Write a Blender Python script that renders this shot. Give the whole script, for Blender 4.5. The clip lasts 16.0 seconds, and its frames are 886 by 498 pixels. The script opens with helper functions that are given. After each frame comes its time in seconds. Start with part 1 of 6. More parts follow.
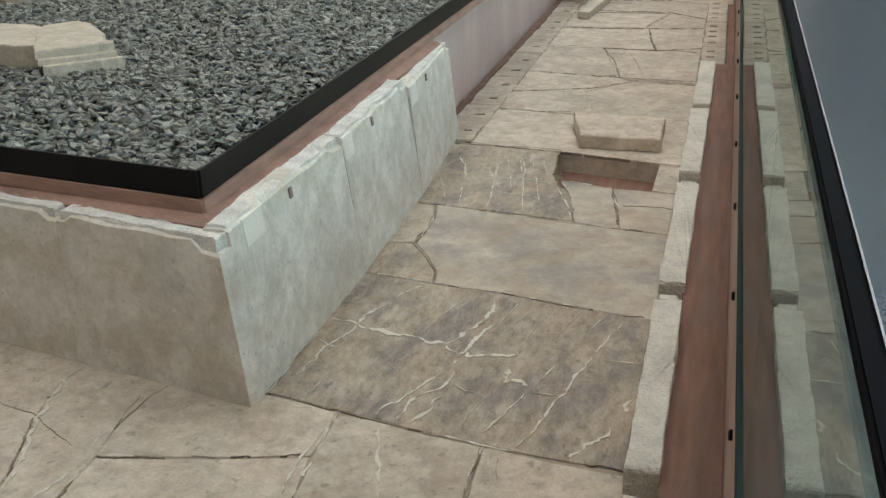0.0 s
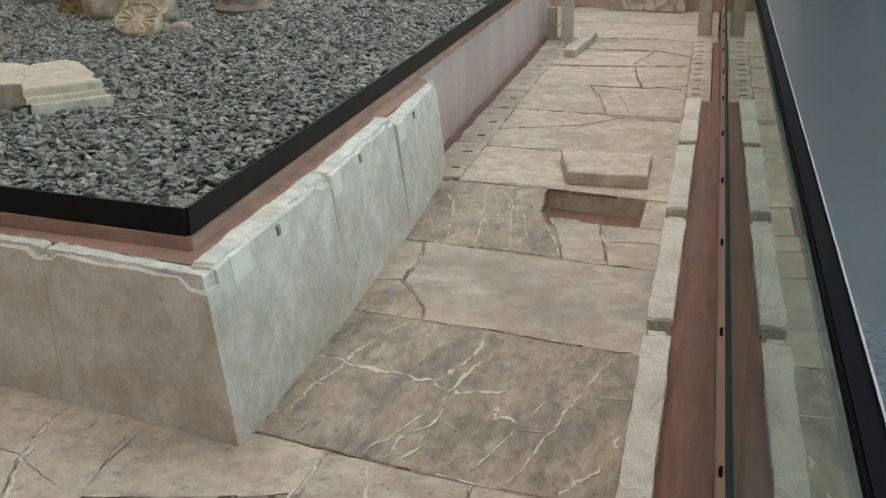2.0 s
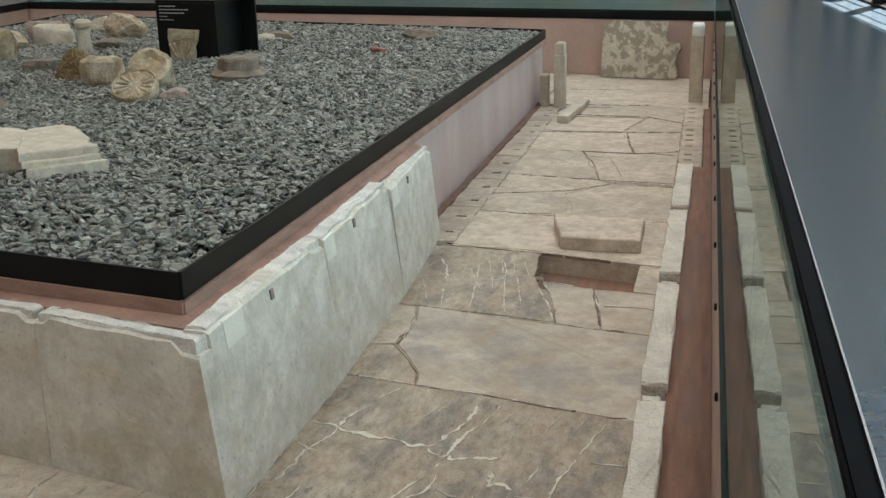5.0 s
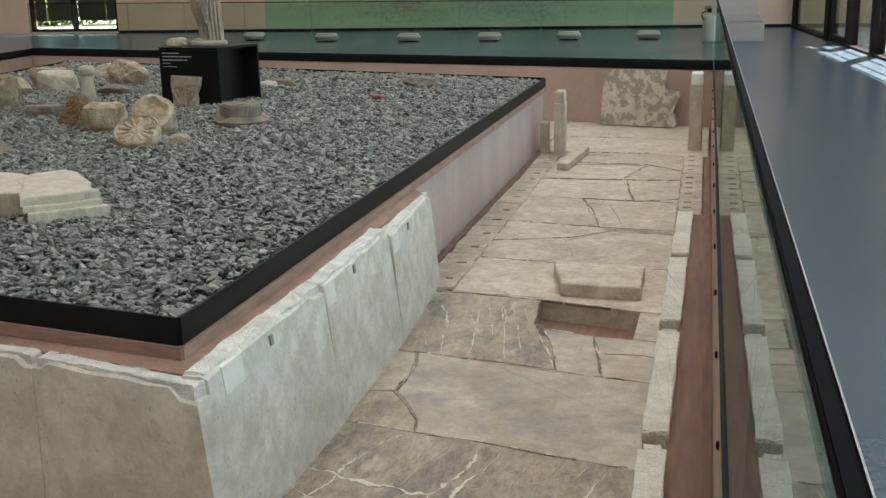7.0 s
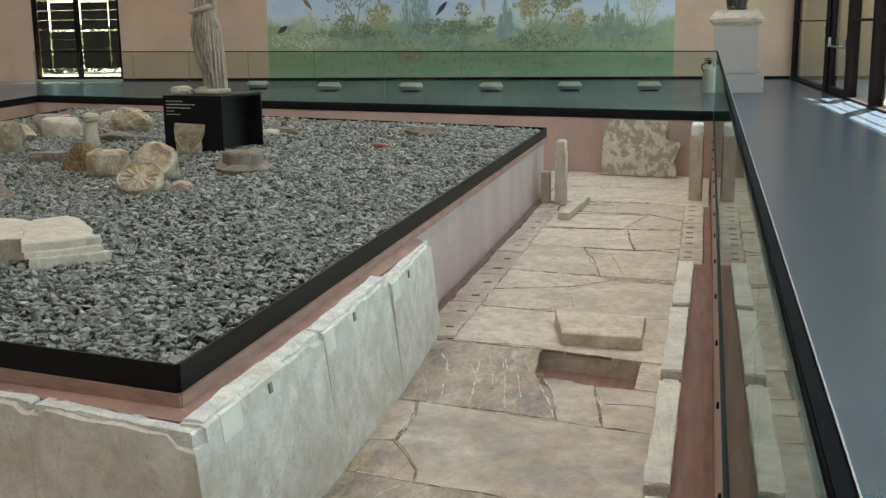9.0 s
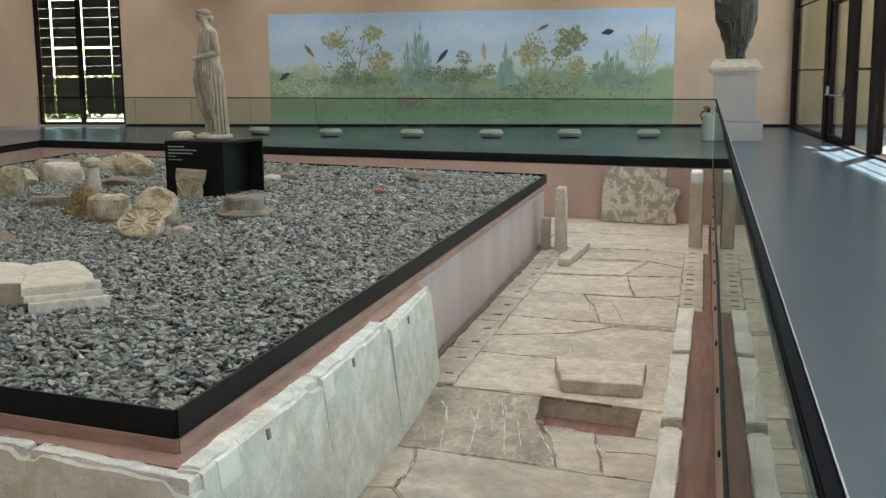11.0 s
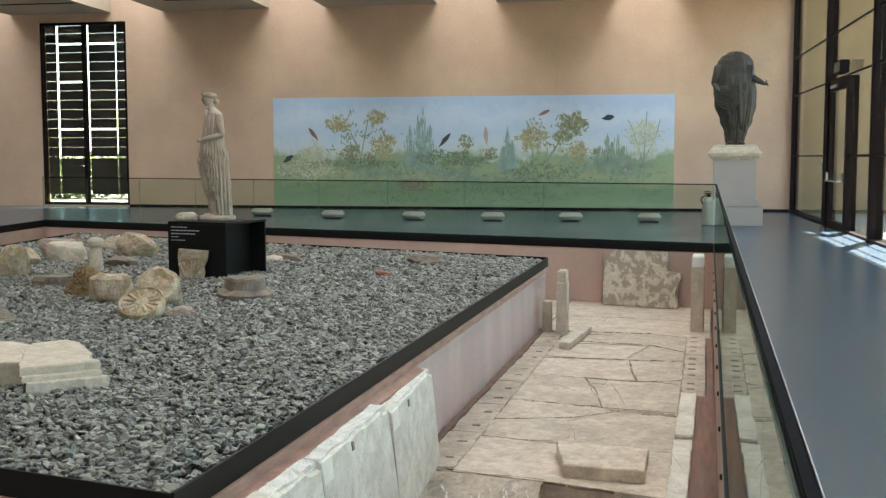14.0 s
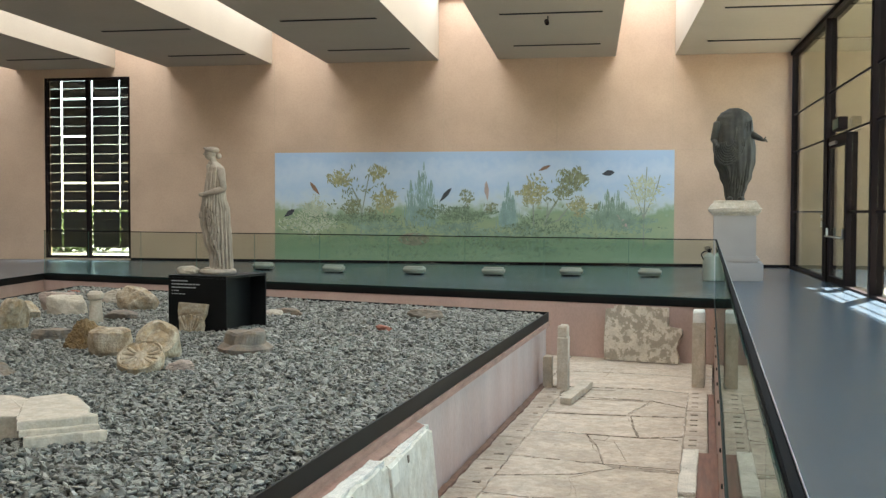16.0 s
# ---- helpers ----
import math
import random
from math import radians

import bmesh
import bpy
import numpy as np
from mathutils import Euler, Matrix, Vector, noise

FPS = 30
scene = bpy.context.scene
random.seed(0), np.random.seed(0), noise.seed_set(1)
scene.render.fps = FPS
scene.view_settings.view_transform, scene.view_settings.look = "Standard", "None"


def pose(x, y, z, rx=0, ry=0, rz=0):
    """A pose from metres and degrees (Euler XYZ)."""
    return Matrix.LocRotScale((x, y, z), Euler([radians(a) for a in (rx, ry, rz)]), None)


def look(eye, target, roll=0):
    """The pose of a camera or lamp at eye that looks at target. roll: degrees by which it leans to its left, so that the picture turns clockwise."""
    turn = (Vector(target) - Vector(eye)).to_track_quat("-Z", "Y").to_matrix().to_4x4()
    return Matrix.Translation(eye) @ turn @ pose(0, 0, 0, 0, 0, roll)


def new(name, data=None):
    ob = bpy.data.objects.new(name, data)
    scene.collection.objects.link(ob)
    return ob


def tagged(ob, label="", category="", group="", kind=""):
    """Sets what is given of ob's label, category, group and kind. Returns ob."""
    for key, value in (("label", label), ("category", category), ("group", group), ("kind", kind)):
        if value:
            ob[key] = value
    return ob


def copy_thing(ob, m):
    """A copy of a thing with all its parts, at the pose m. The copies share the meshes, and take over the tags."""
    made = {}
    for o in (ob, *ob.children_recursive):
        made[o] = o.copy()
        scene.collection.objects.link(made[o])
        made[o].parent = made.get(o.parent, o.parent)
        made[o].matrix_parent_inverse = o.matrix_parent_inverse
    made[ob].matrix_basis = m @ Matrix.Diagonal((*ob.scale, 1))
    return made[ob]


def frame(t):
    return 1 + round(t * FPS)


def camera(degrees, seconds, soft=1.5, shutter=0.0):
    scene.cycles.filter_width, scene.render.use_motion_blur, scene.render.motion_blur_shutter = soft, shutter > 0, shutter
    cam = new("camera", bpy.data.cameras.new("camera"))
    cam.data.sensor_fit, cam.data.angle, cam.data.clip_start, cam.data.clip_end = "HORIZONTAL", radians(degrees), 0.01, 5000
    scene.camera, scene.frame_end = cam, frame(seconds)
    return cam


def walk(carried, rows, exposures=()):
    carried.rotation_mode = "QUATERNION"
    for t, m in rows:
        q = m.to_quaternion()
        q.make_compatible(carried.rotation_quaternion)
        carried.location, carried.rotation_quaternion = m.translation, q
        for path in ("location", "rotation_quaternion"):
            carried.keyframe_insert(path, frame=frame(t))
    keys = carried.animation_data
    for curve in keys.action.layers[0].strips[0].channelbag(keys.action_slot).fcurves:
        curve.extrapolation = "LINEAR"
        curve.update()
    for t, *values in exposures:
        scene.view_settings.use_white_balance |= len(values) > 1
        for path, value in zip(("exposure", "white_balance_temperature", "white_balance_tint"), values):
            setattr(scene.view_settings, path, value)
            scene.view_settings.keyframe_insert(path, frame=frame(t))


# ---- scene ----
cam = camera(44.77, 16.0, soft=1.4)
EYE = (0.0, 0.0, 1.35)
ROWS = [
    (0, 67.913, 1.464, 14.324),
    (0.5, 68.4, 1.469, 14.202),
    (1, 68.839, 1.4, 14.059),
    (1.5, 69.268, 1.38, 13.883),
    (2, 69.856, 1.435, 13.663),
    (2.5, 70.348, 1.421, 13.491),
    (3, 71.049, 1.452, 13.398),
    (3.5, 71.679, 1.359, 13.42),
    (4, 72.236, 1.319, 13.396),
    (6.5, 75.04, 1.101, 13.396),
    (7, 75.744, 1.021, 13.432),
    (7.5, 76.389, 0.964, 13.446),
    (8, 77.033, 0.881, 13.465),
    (8.5, 77.604, 0.847, 13.492),
    (9, 78.321, 0.682, 13.552),
    (11.5, 81.372, 0.405, 13.622),
    (12, 82.043, 0.35, 13.649),
    (12.5, 82.778, 0.277, 13.665),
    (13, 83.543, 0.226, 13.676),
    (13.5, 84.283, 0.135, 13.687),
    (14, 85.143, 0.033, 13.72),
    (14.5, 85.968, -0.012, 13.737),
    (15, 86.85, -0.044, 13.748),
    (15.5, 87.531, -0.096, 13.749),
    (16, 88.044, -0.15, 13.762),
]
walk(cam, [(t, pose(*EYE, rx, ry, rz)) for t, rx, ry, rz in ROWS],
     [(0.0, 2.91), (4.0, 2.93), (9.0, 3.01), (12.5, 3.14), (16.0, 3.25)])

# ---- light ----
SUN_FROM = Vector((0.376, 0.926, 0.0)).normalized() * math.cos(radians(66)) + Vector((0, 0, math.sin(radians(66))))
world = bpy.data.worlds.new("sky")
scene.world = world
world.use_nodes = True
wn = world.node_tree.nodes
sky = wn.new("ShaderNodeTexSky")
sky.sky_type, sky.sun_disc = "NISHITA", False
sky.sun_elevation, sky.sun_rotation = radians(66), math.atan2(0.376, 0.926)
world.node_tree.links.new(sky.outputs[0], wn["Background"].inputs[0])
wn["Background"].inputs[1].default_value = 0.115
sun = new("sun", bpy.data.lights.new("sun", "SUN"))
sun.data.energy, sun.data.angle, sun.data.color = 5.0, radians(0.5), (1.0, 0.95, 0.88)
sun.matrix_world = look(SUN_FROM * 60, (0, 0, 0))

# The hall stands a little askew to the trench: u runs along the painted wall, v from it into the hall.
HALL = Matrix.Translation((2.05, 27.85, 0)) @ Matrix.Rotation(radians(183.4), 4, "Z")
HALL_U, HALL_V = 27.0, 35.5
SOFFIT, ROOF = 5.3, 6.9
BEAMS = [(-0.15, 2.86), (4.33, 7.33), (8.88, 11.90), (13.42, 16.45), (17.95, 20.95), (22.45, 25.45)]
GAPS = [(2.86, 4.33), (7.33, 8.88), (11.90, 13.42), (16.45, 17.95), (20.95, 22.45)]
SLANT = -0.045
LIT_V = 28.5                                        # the skylights reach this far from the painted wall

for a, b in GAPS:
    lamp = new("skylight", bpy.data.lights.new("skylight", "AREA"))
    lamp.data.shape, lamp.data.size, lamp.data.size_y = "RECTANGLE", b - a - 0.06, LIT_V
    lamp.data.energy, lamp.data.color = 102.0, (0.885, 0.96, 1.0)
    lamp.matrix_world = HALL @ pose((a + b) / 2 + SLANT * LIT_V / 2, LIT_V / 2 + 0.1, ROOF - 0.05, 0, 0, -math.degrees(math.atan(SLANT)))


# ---- materials ----
def mat(name, base, rough=0.6, metal=0.0, var=0.25, scale=3.0, fine=60.0, bump=0.15, dist=0.004, tint=None, rand=0.0, island=0.0,
        spec=0.5, stain=None, stain_scale=1.5, stain_amount=0.5, stain_edge=(0.46, 0.60), stretch=(1, 1, 1), mid=0.0, pits=0.0, pit_scale=22.0, rough_var=0.0, warm=None, warm_scale=3.0, warm_amount=0.6):
    m = bpy.data.materials.new(name)
    m.use_nodes = True
    n, l = m.node_tree.nodes, m.node_tree.links
    p = n["Principled BSDF"]
    p.inputs["Roughness"].default_value, p.inputs["Metallic"].default_value = rough, metal
    p.inputs["Specular IOR Level"].default_value = spec
    co = n.new("ShaderNodeTexCoord")
    mp = n.new("ShaderNodeMapping")
    mp.inputs["Scale"].default_value = stretch
    l.new(co.outputs["Object"], mp.inputs["Vector"])
    big, small = n.new("ShaderNodeTexNoise"), n.new("ShaderNodeTexNoise")
    big.inputs["Scale"].default_value, big.inputs["Detail"].default_value = scale, 6
    small.inputs["Scale"].default_value, small.inputs["Detail"].default_value = fine, 4
    l.new(mp.outputs[0], big.inputs["Vector"]), l.new(mp.outputs[0], small.inputs["Vector"])
    dark = tint or tuple(c * 0.55 for c in base)
    ramp = n.new("ShaderNodeValToRGB")
    ramp.color_ramp.elements[0].position, ramp.color_ramp.elements[1].position = 0.3, 0.7
    ramp.color_ramp.elements[0].color = (*[b + (d - b) * min(1, var * 2) for b, d in zip(base, dark)], 1)
    ramp.color_ramp.elements[1].color = (*base, 1)
    l.new(big.outputs["Fac"], ramp.inputs["Fac"])
    col = ramp.outputs["Color"]
    if stain:
        sn = n.new("ShaderNodeTexNoise")
        sn.inputs["Scale"].default_value, sn.inputs["Detail"].default_value, sn.inputs["Roughness"].default_value = stain_scale, 8, 0.65
        off = n.new("ShaderNodeVectorMath")
        off.operation = "ADD"
        oi0 = n.new("ShaderNodeObjectInfo")
        sc = n.new("ShaderNodeVectorMath")
        sc.operation = "SCALE"
        sc.inputs[0].default_value, = ((7.0, 13.0, 5.0),)
        l.new(oi0.outputs["Random"], sc.inputs["Scale"])
        l.new(mp.outputs[0], off.inputs[0]), l.new(sc.outputs[0], off.inputs[1])
        l.new(off.outputs[0], sn.inputs["Vector"])
        sr = n.new("ShaderNodeValToRGB")
        sr.color_ramp.elements[0].position, sr.color_ramp.elements[1].position = stain_edge
        sr.color_ramp.elements[0].color = (0, 0, 0, 1)
        sr.color_ramp.elements[1].color = (stain_amount, stain_amount, stain_amount, 1)
        l.new(sn.outputs["Fac"], sr.inputs["Fac"])
        mx = n.new("ShaderNodeMix")
        mx.data_type = "RGBA"
        l.new(sr.outputs["Color"], mx.inputs["Factor"]), l.new(col, mx.inputs["A"])
        mx.inputs["B"].default_value = (*stain, 1)
        col = mx.outputs["Result"]
    if warm:
        w1, w2, w3 = n.new("ShaderNodeTexNoise"), n.new("ShaderNodeValToRGB"), n.new("ShaderNodeMix")
        w1.inputs["Scale"].default_value, w1.inputs["Detail"].default_value, w1.inputs["Roughness"].default_value, w1.inputs["Distortion"].default_value = warm_scale, 9, 0.7, 0.6
        wo = n.new("ShaderNodeVectorMath")
        wo.operation = "ADD"
        wo.inputs[1].default_value = (17.3, 4.1, 9.7)
        l.new(mp.outputs[0], wo.inputs[0]), l.new(wo.outputs[0], w1.inputs["Vector"]), l.new(w1.outputs["Fac"], w2.inputs["Fac"])
        w2.color_ramp.elements[0].position, w2.color_ramp.elements[1].position = 0.46, 0.60
        w2.color_ramp.elements[0].color, w2.color_ramp.elements[1].color = (0, 0, 0, 1), (warm_amount, warm_amount, warm_amount, 1)
        w3.data_type = "RGBA"
        l.new(w2.outputs["Color"], w3.inputs["Factor"]), l.new(col, w3.inputs["A"])
        w3.inputs["B"].default_value = (*warm, 1)
        col = w3.outputs["Result"]
    if rand or island:
        hs = n.new("ShaderNodeHueSaturation")
        src = n.new("ShaderNodeObjectInfo").outputs["Random"] if rand else n.new("ShaderNodeNewGeometry").outputs["Random Per Island"]
        mr = n.new("ShaderNodeMapRange")
        k = rand or island
        mr.inputs["To Min"].default_value, mr.inputs["To Max"].default_value = 1 - k, 1 + k
        l.new(src, mr.inputs["Value"]), l.new(mr.outputs[0], hs.inputs["Value"]), l.new(col, hs.inputs["Color"])
        col = hs.outputs["Color"]
    fm = n.new("ShaderNodeMix")
    fm.data_type, fm.blend_type = "RGBA", "MULTIPLY"
    fm.inputs["Factor"].default_value = min(1, var)
    gr = n.new("ShaderNodeValToRGB")
    gr.color_ramp.elements[0].position, gr.color_ramp.elements[1].position = 0.3, 0.6
    gr.color_ramp.elements[0].color = (0.55, 0.55, 0.55, 1)
    l.new(small.outputs["Fac"], gr.inputs["Fac"])
    l.new(col, fm.inputs["A"]), l.new(gr.outputs["Color"], fm.inputs["B"])
    col = fm.outputs["Result"]
    if mid:
        mn, mm, mg = n.new("ShaderNodeTexNoise"), n.new("ShaderNodeMix"), n.new("ShaderNodeValToRGB")
        mn.inputs["Scale"].default_value, mn.inputs["Detail"].default_value, mn.inputs["Roughness"].default_value = (scale * fine) ** 0.5, 8, 0.7
        l.new(mp.outputs[0], mn.inputs["Vector"])
        mg.color_ramp.elements[0].position, mg.color_ramp.elements[1].position = 0.35, 0.62
        mg.color_ramp.elements[0].color = (1 - mid * 1.5, 1 - mid * 1.6, 1 - mid * 1.7, 1)
        mg.color_ramp.elements[1].color = (1, 1, 1, 1)
        mm.data_type, mm.blend_type = "RGBA", "MULTIPLY"
        mm.inputs["Factor"].default_value = 1.0
        l.new(mn.outputs["Fac"], mg.inputs["Fac"]), l.new(col, mm.inputs["A"]), l.new(mg.outputs["Color"], mm.inputs["B"])
        col = mm.outputs["Result"]
    if pits:
        vo, pm, pg = n.new("ShaderNodeTexNoise"), n.new("ShaderNodeMix"), n.new("ShaderNodeValToRGB")
        vo.inputs["Scale"].default_value, vo.inputs["Detail"].default_value = pit_scale, 2
        l.new(mp.outputs[0], vo.inputs["Vector"])
        pg.color_ramp.elements[0].position, pg.color_ramp.elements[1].position = 0.66, 0.72
        pg.color_ramp.elements[0].color, pg.color_ramp.elements[1].color = (1, 1, 1, 1), (1 - pits, 1 - pits, 1 - pits, 1)
        pm.data_type, pm.blend_type = "RGBA", "MULTIPLY"
        pm.inputs["Factor"].default_value = 1.0
        l.new(vo.outputs["Fac"], pg.inputs["Fac"]), l.new(col, pm.inputs["A"]), l.new(pg.outputs["Color"], pm.inputs["B"])
        col = pm.outputs["Result"]
    l.new(col, p.inputs["Base Color"])
    if rough_var:
        rr_ = n.new("ShaderNodeMapRange")
        rr_.inputs["From Min"].default_value, rr_.inputs["From Max"].default_value = 0.3, 0.7
        rr_.inputs["To Min"].default_value, rr_.inputs["To Max"].default_value = rough, rough + rough_var
        l.new(big.outputs["Fac"], rr_.inputs["Value"]), l.new(rr_.outputs[0], p.inputs["Roughness"])
    if bump:
        bp = n.new("ShaderNodeBump")
        bp.inputs["Strength"].default_value, bp.inputs["Distance"].default_value = bump, dist
        add = n.new("ShaderNodeMath")
        add.operation = "ADD"
        l.new(small.outputs["Fac"], add.inputs[0]), l.new(big.outputs["Fac"], add.inputs[1])
        l.new(add.outputs[0], bp.inputs["Height"]), l.new(bp.outputs[0], p.inputs["Normal"])
    return m


M_SLAB = mat("limestone_paving", (0.66, 0.56, 0.45), 0.75, var=0.3, scale=2.5, fine=70, bump=0.5, stain=(0.43, 0.345, 0.27), stain_scale=4.2, stain_amount=0.7, stain_edge=(0.49, 0.58), rand=0.08, mid=0.17, pits=0.3, warm=(0.52, 0.41, 0.31), warm_scale=5.5, warm_amount=0.6)
M_SLAB_DARK = mat("limestone_weathered", (0.53, 0.435, 0.34), 0.75, var=0.45, scale=4, fine=70, bump=0.6, stain=(0.26, 0.22, 0.195), stain_scale=3.6, stain_amount=0.85, stain_edge=(0.49, 0.56), stretch=(1.4, 0.6, 1), rand=0.06, mid=0.24, pits=0.3, warm=(0.50, 0.375, 0.26), warm_scale=3.2, warm_amount=0.6)
M_PARAPET = mat("limestone_parapet", (0.81, 0.75, 0.65), 0.8, var=0.22, scale=2.5, fine=45, bump=0.4, stain=(0.58, 0.53, 0.43), stain_scale=5.0, stain_amount=0.45, mid=0.12, pits=0.3, pit_scale=48.0, warm=(0.52, 0.42, 0.28), warm_scale=4.0, warm_amount=0.42)
M_PLASTER = mat("white_mortar_top", (0.80, 0.75, 0.67), 0.9, var=0.3, scale=9, fine=90, bump=0.9, dist=0.012)
M_REPAIR = mat("smooth_repair", (0.79, 0.735, 0.63), 0.8, var=0.15, scale=6, fine=60, bump=0.15)
M_ROUGH = mat("picked_limestone", (0.80, 0.74, 0.64), 0.9, var=0.3, scale=7, fine=60, bump=1.0, dist=0.02, rand=0.06, pits=0.3, pit_scale=60.0)
M_VEIN = mat("pale_joint_mortar", (0.66, 0.595, 0.50), 0.85, var=0.2, scale=12, fine=80, bump=0.3)
M_CRACK = mat("dark_crack", (0.27, 0.21, 0.155), 0.95, var=0.3, scale=10, bump=0.1)
M_BED = mat("mortar_bed", (0.39, 0.315, 0.245), 0.95, var=0.45, scale=5, bump=0.4)
M_PINK = mat("pink_render", (0.49, 0.34, 0.285), 0.85, var=0.22, scale=1.6, fine=40, bump=0.15, stain=(0.47, 0.315, 0.26), stain_scale=0.9, stain_amount=0.6, stretch=(1, 1, 0.5))
M_RED = mat("red_boards", (0.28, 0.135, 0.09), 0.8, var=0.45, scale=4, fine=50, bump=0.3, stretch=(6, 0.6, 6), stain=(0.20, 0.13, 0.105), stain_scale=1.2, stain_amount=0.7)
M_BLACK = mat("black_steel", (0.0095, 0.0088, 0.0082), 0.5, metal=0.0, var=0.3, scale=4, fine=90, bump=0.03, spec=0.12, mid=0)
M_FOOT = mat("dark_green_gasket", (0.012, 0.020, 0.018), 0.7, var=0.2, bump=0, spec=0.1, mid=0)
M_RAIL = mat("black_rail", (0.007, 0.007, 0.008), 0.85, var=0.2, bump=0.02, spec=0.04, mid=0)
M_GRAVEL = mat("grey_green_gravel", (0.192, 0.187, 0.155), 0.45, var=0.3, scale=30, fine=140, bump=0.4, island=0.62)
# Near-black: the shade in the gaps between pebbles is put into this colour.
M_GAP_SHADE = mat("gravel_bed", (0.016, 0.018, 0.017), 0.95, var=0.4, scale=40, bump=0.6)
M_FLOOR = mat("anthracite_floor", (0.043, 0.074, 0.103), 0.26, var=0.3, scale=1.4, fine=30, bump=0.0, spec=0.8)
M_WALL = mat("sand_plaster", (0.54, 0.38, 0.275), 0.9, var=0.17, scale=0.9, fine=25, bump=0.08)
M_CEIL = mat("pale_ceiling", (0.46, 0.385, 0.305), 0.9, var=0.08, scale=0.6, fine=25, bump=0.05)
M_SLOT = mat("dark_slot", (0.01, 0.01, 0.01), 0.8, var=0.1, bump=0)
M_ALU = mat("dark_bronze_frame", (0.012, 0.007, 0.007), 0.65, var=0.2, scale=5, bump=0.02, spec=0.08)
M_STEEL = mat("brushed_steel", (0.30, 0.31, 0.32), 0.38, metal=1.0, var=0.1, bump=0.02)
M_MARBLE = mat("aged_marble", (0.41, 0.335, 0.265), 0.75, var=0.35, scale=6, fine=60, bump=0.25, stain=(0.25, 0.195, 0.15), stain_scale=4, stain_amount=0.7)
M_BRONZE = mat("dark_bronze", (0.028, 0.026, 0.021), 0.62, metal=0.15, var=0.5, scale=6, fine=60, bump=0.2, tint=(0.06, 0.055, 0.04))
M_GREY = mat("grey_painted_wood", (0.35, 0.315, 0.29), 0.7, var=0.08, scale=3, bump=0.04)
M_STONE = mat("sandy_stone", (0.60, 0.50, 0.37), 0.9, var=0.4, scale=7, fine=50, bump=0.7, dist=0.012, stain=(0.24, 0.17, 0.10), stain_scale=7, stain_amount=0.8, mid=0.15, warm=(0.42, 0.28, 0.14), warm_scale=6, warm_amount=0.6)
M_PALE = mat("pale_limestone", (0.63, 0.55, 0.44), 0.9, var=0.3, scale=6, fine=60, bump=0.5, stain=(0.42, 0.36, 0.28), stain_scale=6, stain_amount=0.4, mid=0.12, warm=(0.52, 0.41, 0.29), warm_scale=7, warm_amount=0.3)
M_OCHRE = mat("ochre_tufa", (0.28, 0.175, 0.075), 0.95, var=0.5, scale=14, fine=50, bump=1.0, dist=0.03)
M_GREYST = mat("grey_stone", (0.26, 0.215, 0.175), 0.9, var=0.4, scale=8, fine=60, bump=0.6, mid=0.15, warm=(0.30, 0.20, 0.12), warm_scale=6, warm_amount=0.5)
M_PINKST = mat("pinkish_stone", (0.42, 0.32, 0.26), 0.85, var=0.4, scale=9, fine=60, bump=0.5)
M_BRICK = mat("red_terracotta", (0.33, 0.12, 0.075), 0.85, var=0.4, scale=12, fine=60, bump=0.4)
M_WHITE = mat("white_plastic", (0.36, 0.345, 0.30), 0.5, var=0.08, bump=0.02)
M_BLADE = mat("dark_blue_louvre", (0.022, 0.022, 0.034), 0.32, var=0.3, scale=4, bump=0.04, spec=0.6)
M_TEXT = mat("white_lettering", (0.42, 0.42, 0.41), 0.7, var=0.05, bump=0)
M_GREENSIGN = mat("green_sign", (0.02, 0.10, 0.055), 0.5, var=0.05, bump=0)
M_PAVE = mat("pale_paving", (0.29, 0.28, 0.255), 0.9, var=0.2, scale=2, bump=0.2)
M_LEAF = mat("leaf_green", (0.09, 0.15, 0.035), 0.7, var=0.4, scale=6, bump=0.1, island=0.5)


def glass_mat(name, color, gloss):
    """A clear sheet: mirror-like at a glancing view, clear when seen square on."""
    m = bpy.data.materials.new(name)
    m.use_nodes = True
    n, l = m.node_tree.nodes, m.node_tree.links
    n.clear()
    out, mix, gl, tr, lw = (n.new("ShaderNode" + k) for k in ("OutputMaterial", "MixShader", "BsdfGlossy", "BsdfTransparent", "LayerWeight"))
    gl.inputs["Roughness"].default_value = 0.0
    gl.inputs["Color"].default_value = (*gloss, 1)
    tr.inputs["Color"].default_value = (*color, 1)
    lw.inputs["Blend"].default_value = 0.5
    pw, sc = n.new("ShaderNodeMath"), n.new("ShaderNodeMath")
    pw.operation, sc.operation = "POWER", "MULTIPLY_ADD"
    pw.inputs[1].default_value = 5.0
    sc.inputs[1].default_value, sc.inputs[2].default_value = 0.93, 0.04
    l.new(lw.outputs["Facing"], pw.inputs[0]), l.new(pw.outputs[0], sc.inputs[0])
    l.new(sc.outputs[0], mix.inputs[0]), l.new(tr.outputs[0], mix.inputs[1]), l.new(gl.outputs[0], mix.inputs[2])
    l.new(mix.outputs[0], out.inputs[0])
    return m


M_GLASS = glass_mat("balustrade_glass", (0.865, 0.905, 0.865), (0.66, 0.73, 0.71))
M_PANE = glass_mat("window_glass", (0.90, 0.91, 0.82), (0.60, 0.61, 0.54))
M_EDGE = mat("green_glass_edge", (0.08, 0.15, 0.12), 0.15, var=0.1, bump=0)


# ---- mesh helpers ----
def thing(name, m, label, category, group="", kind=""):
    ob = new(name)
    ob.matrix_basis = m
    ob.empty_display_size = 0.1
    return tagged(ob, label, category, group, kind)


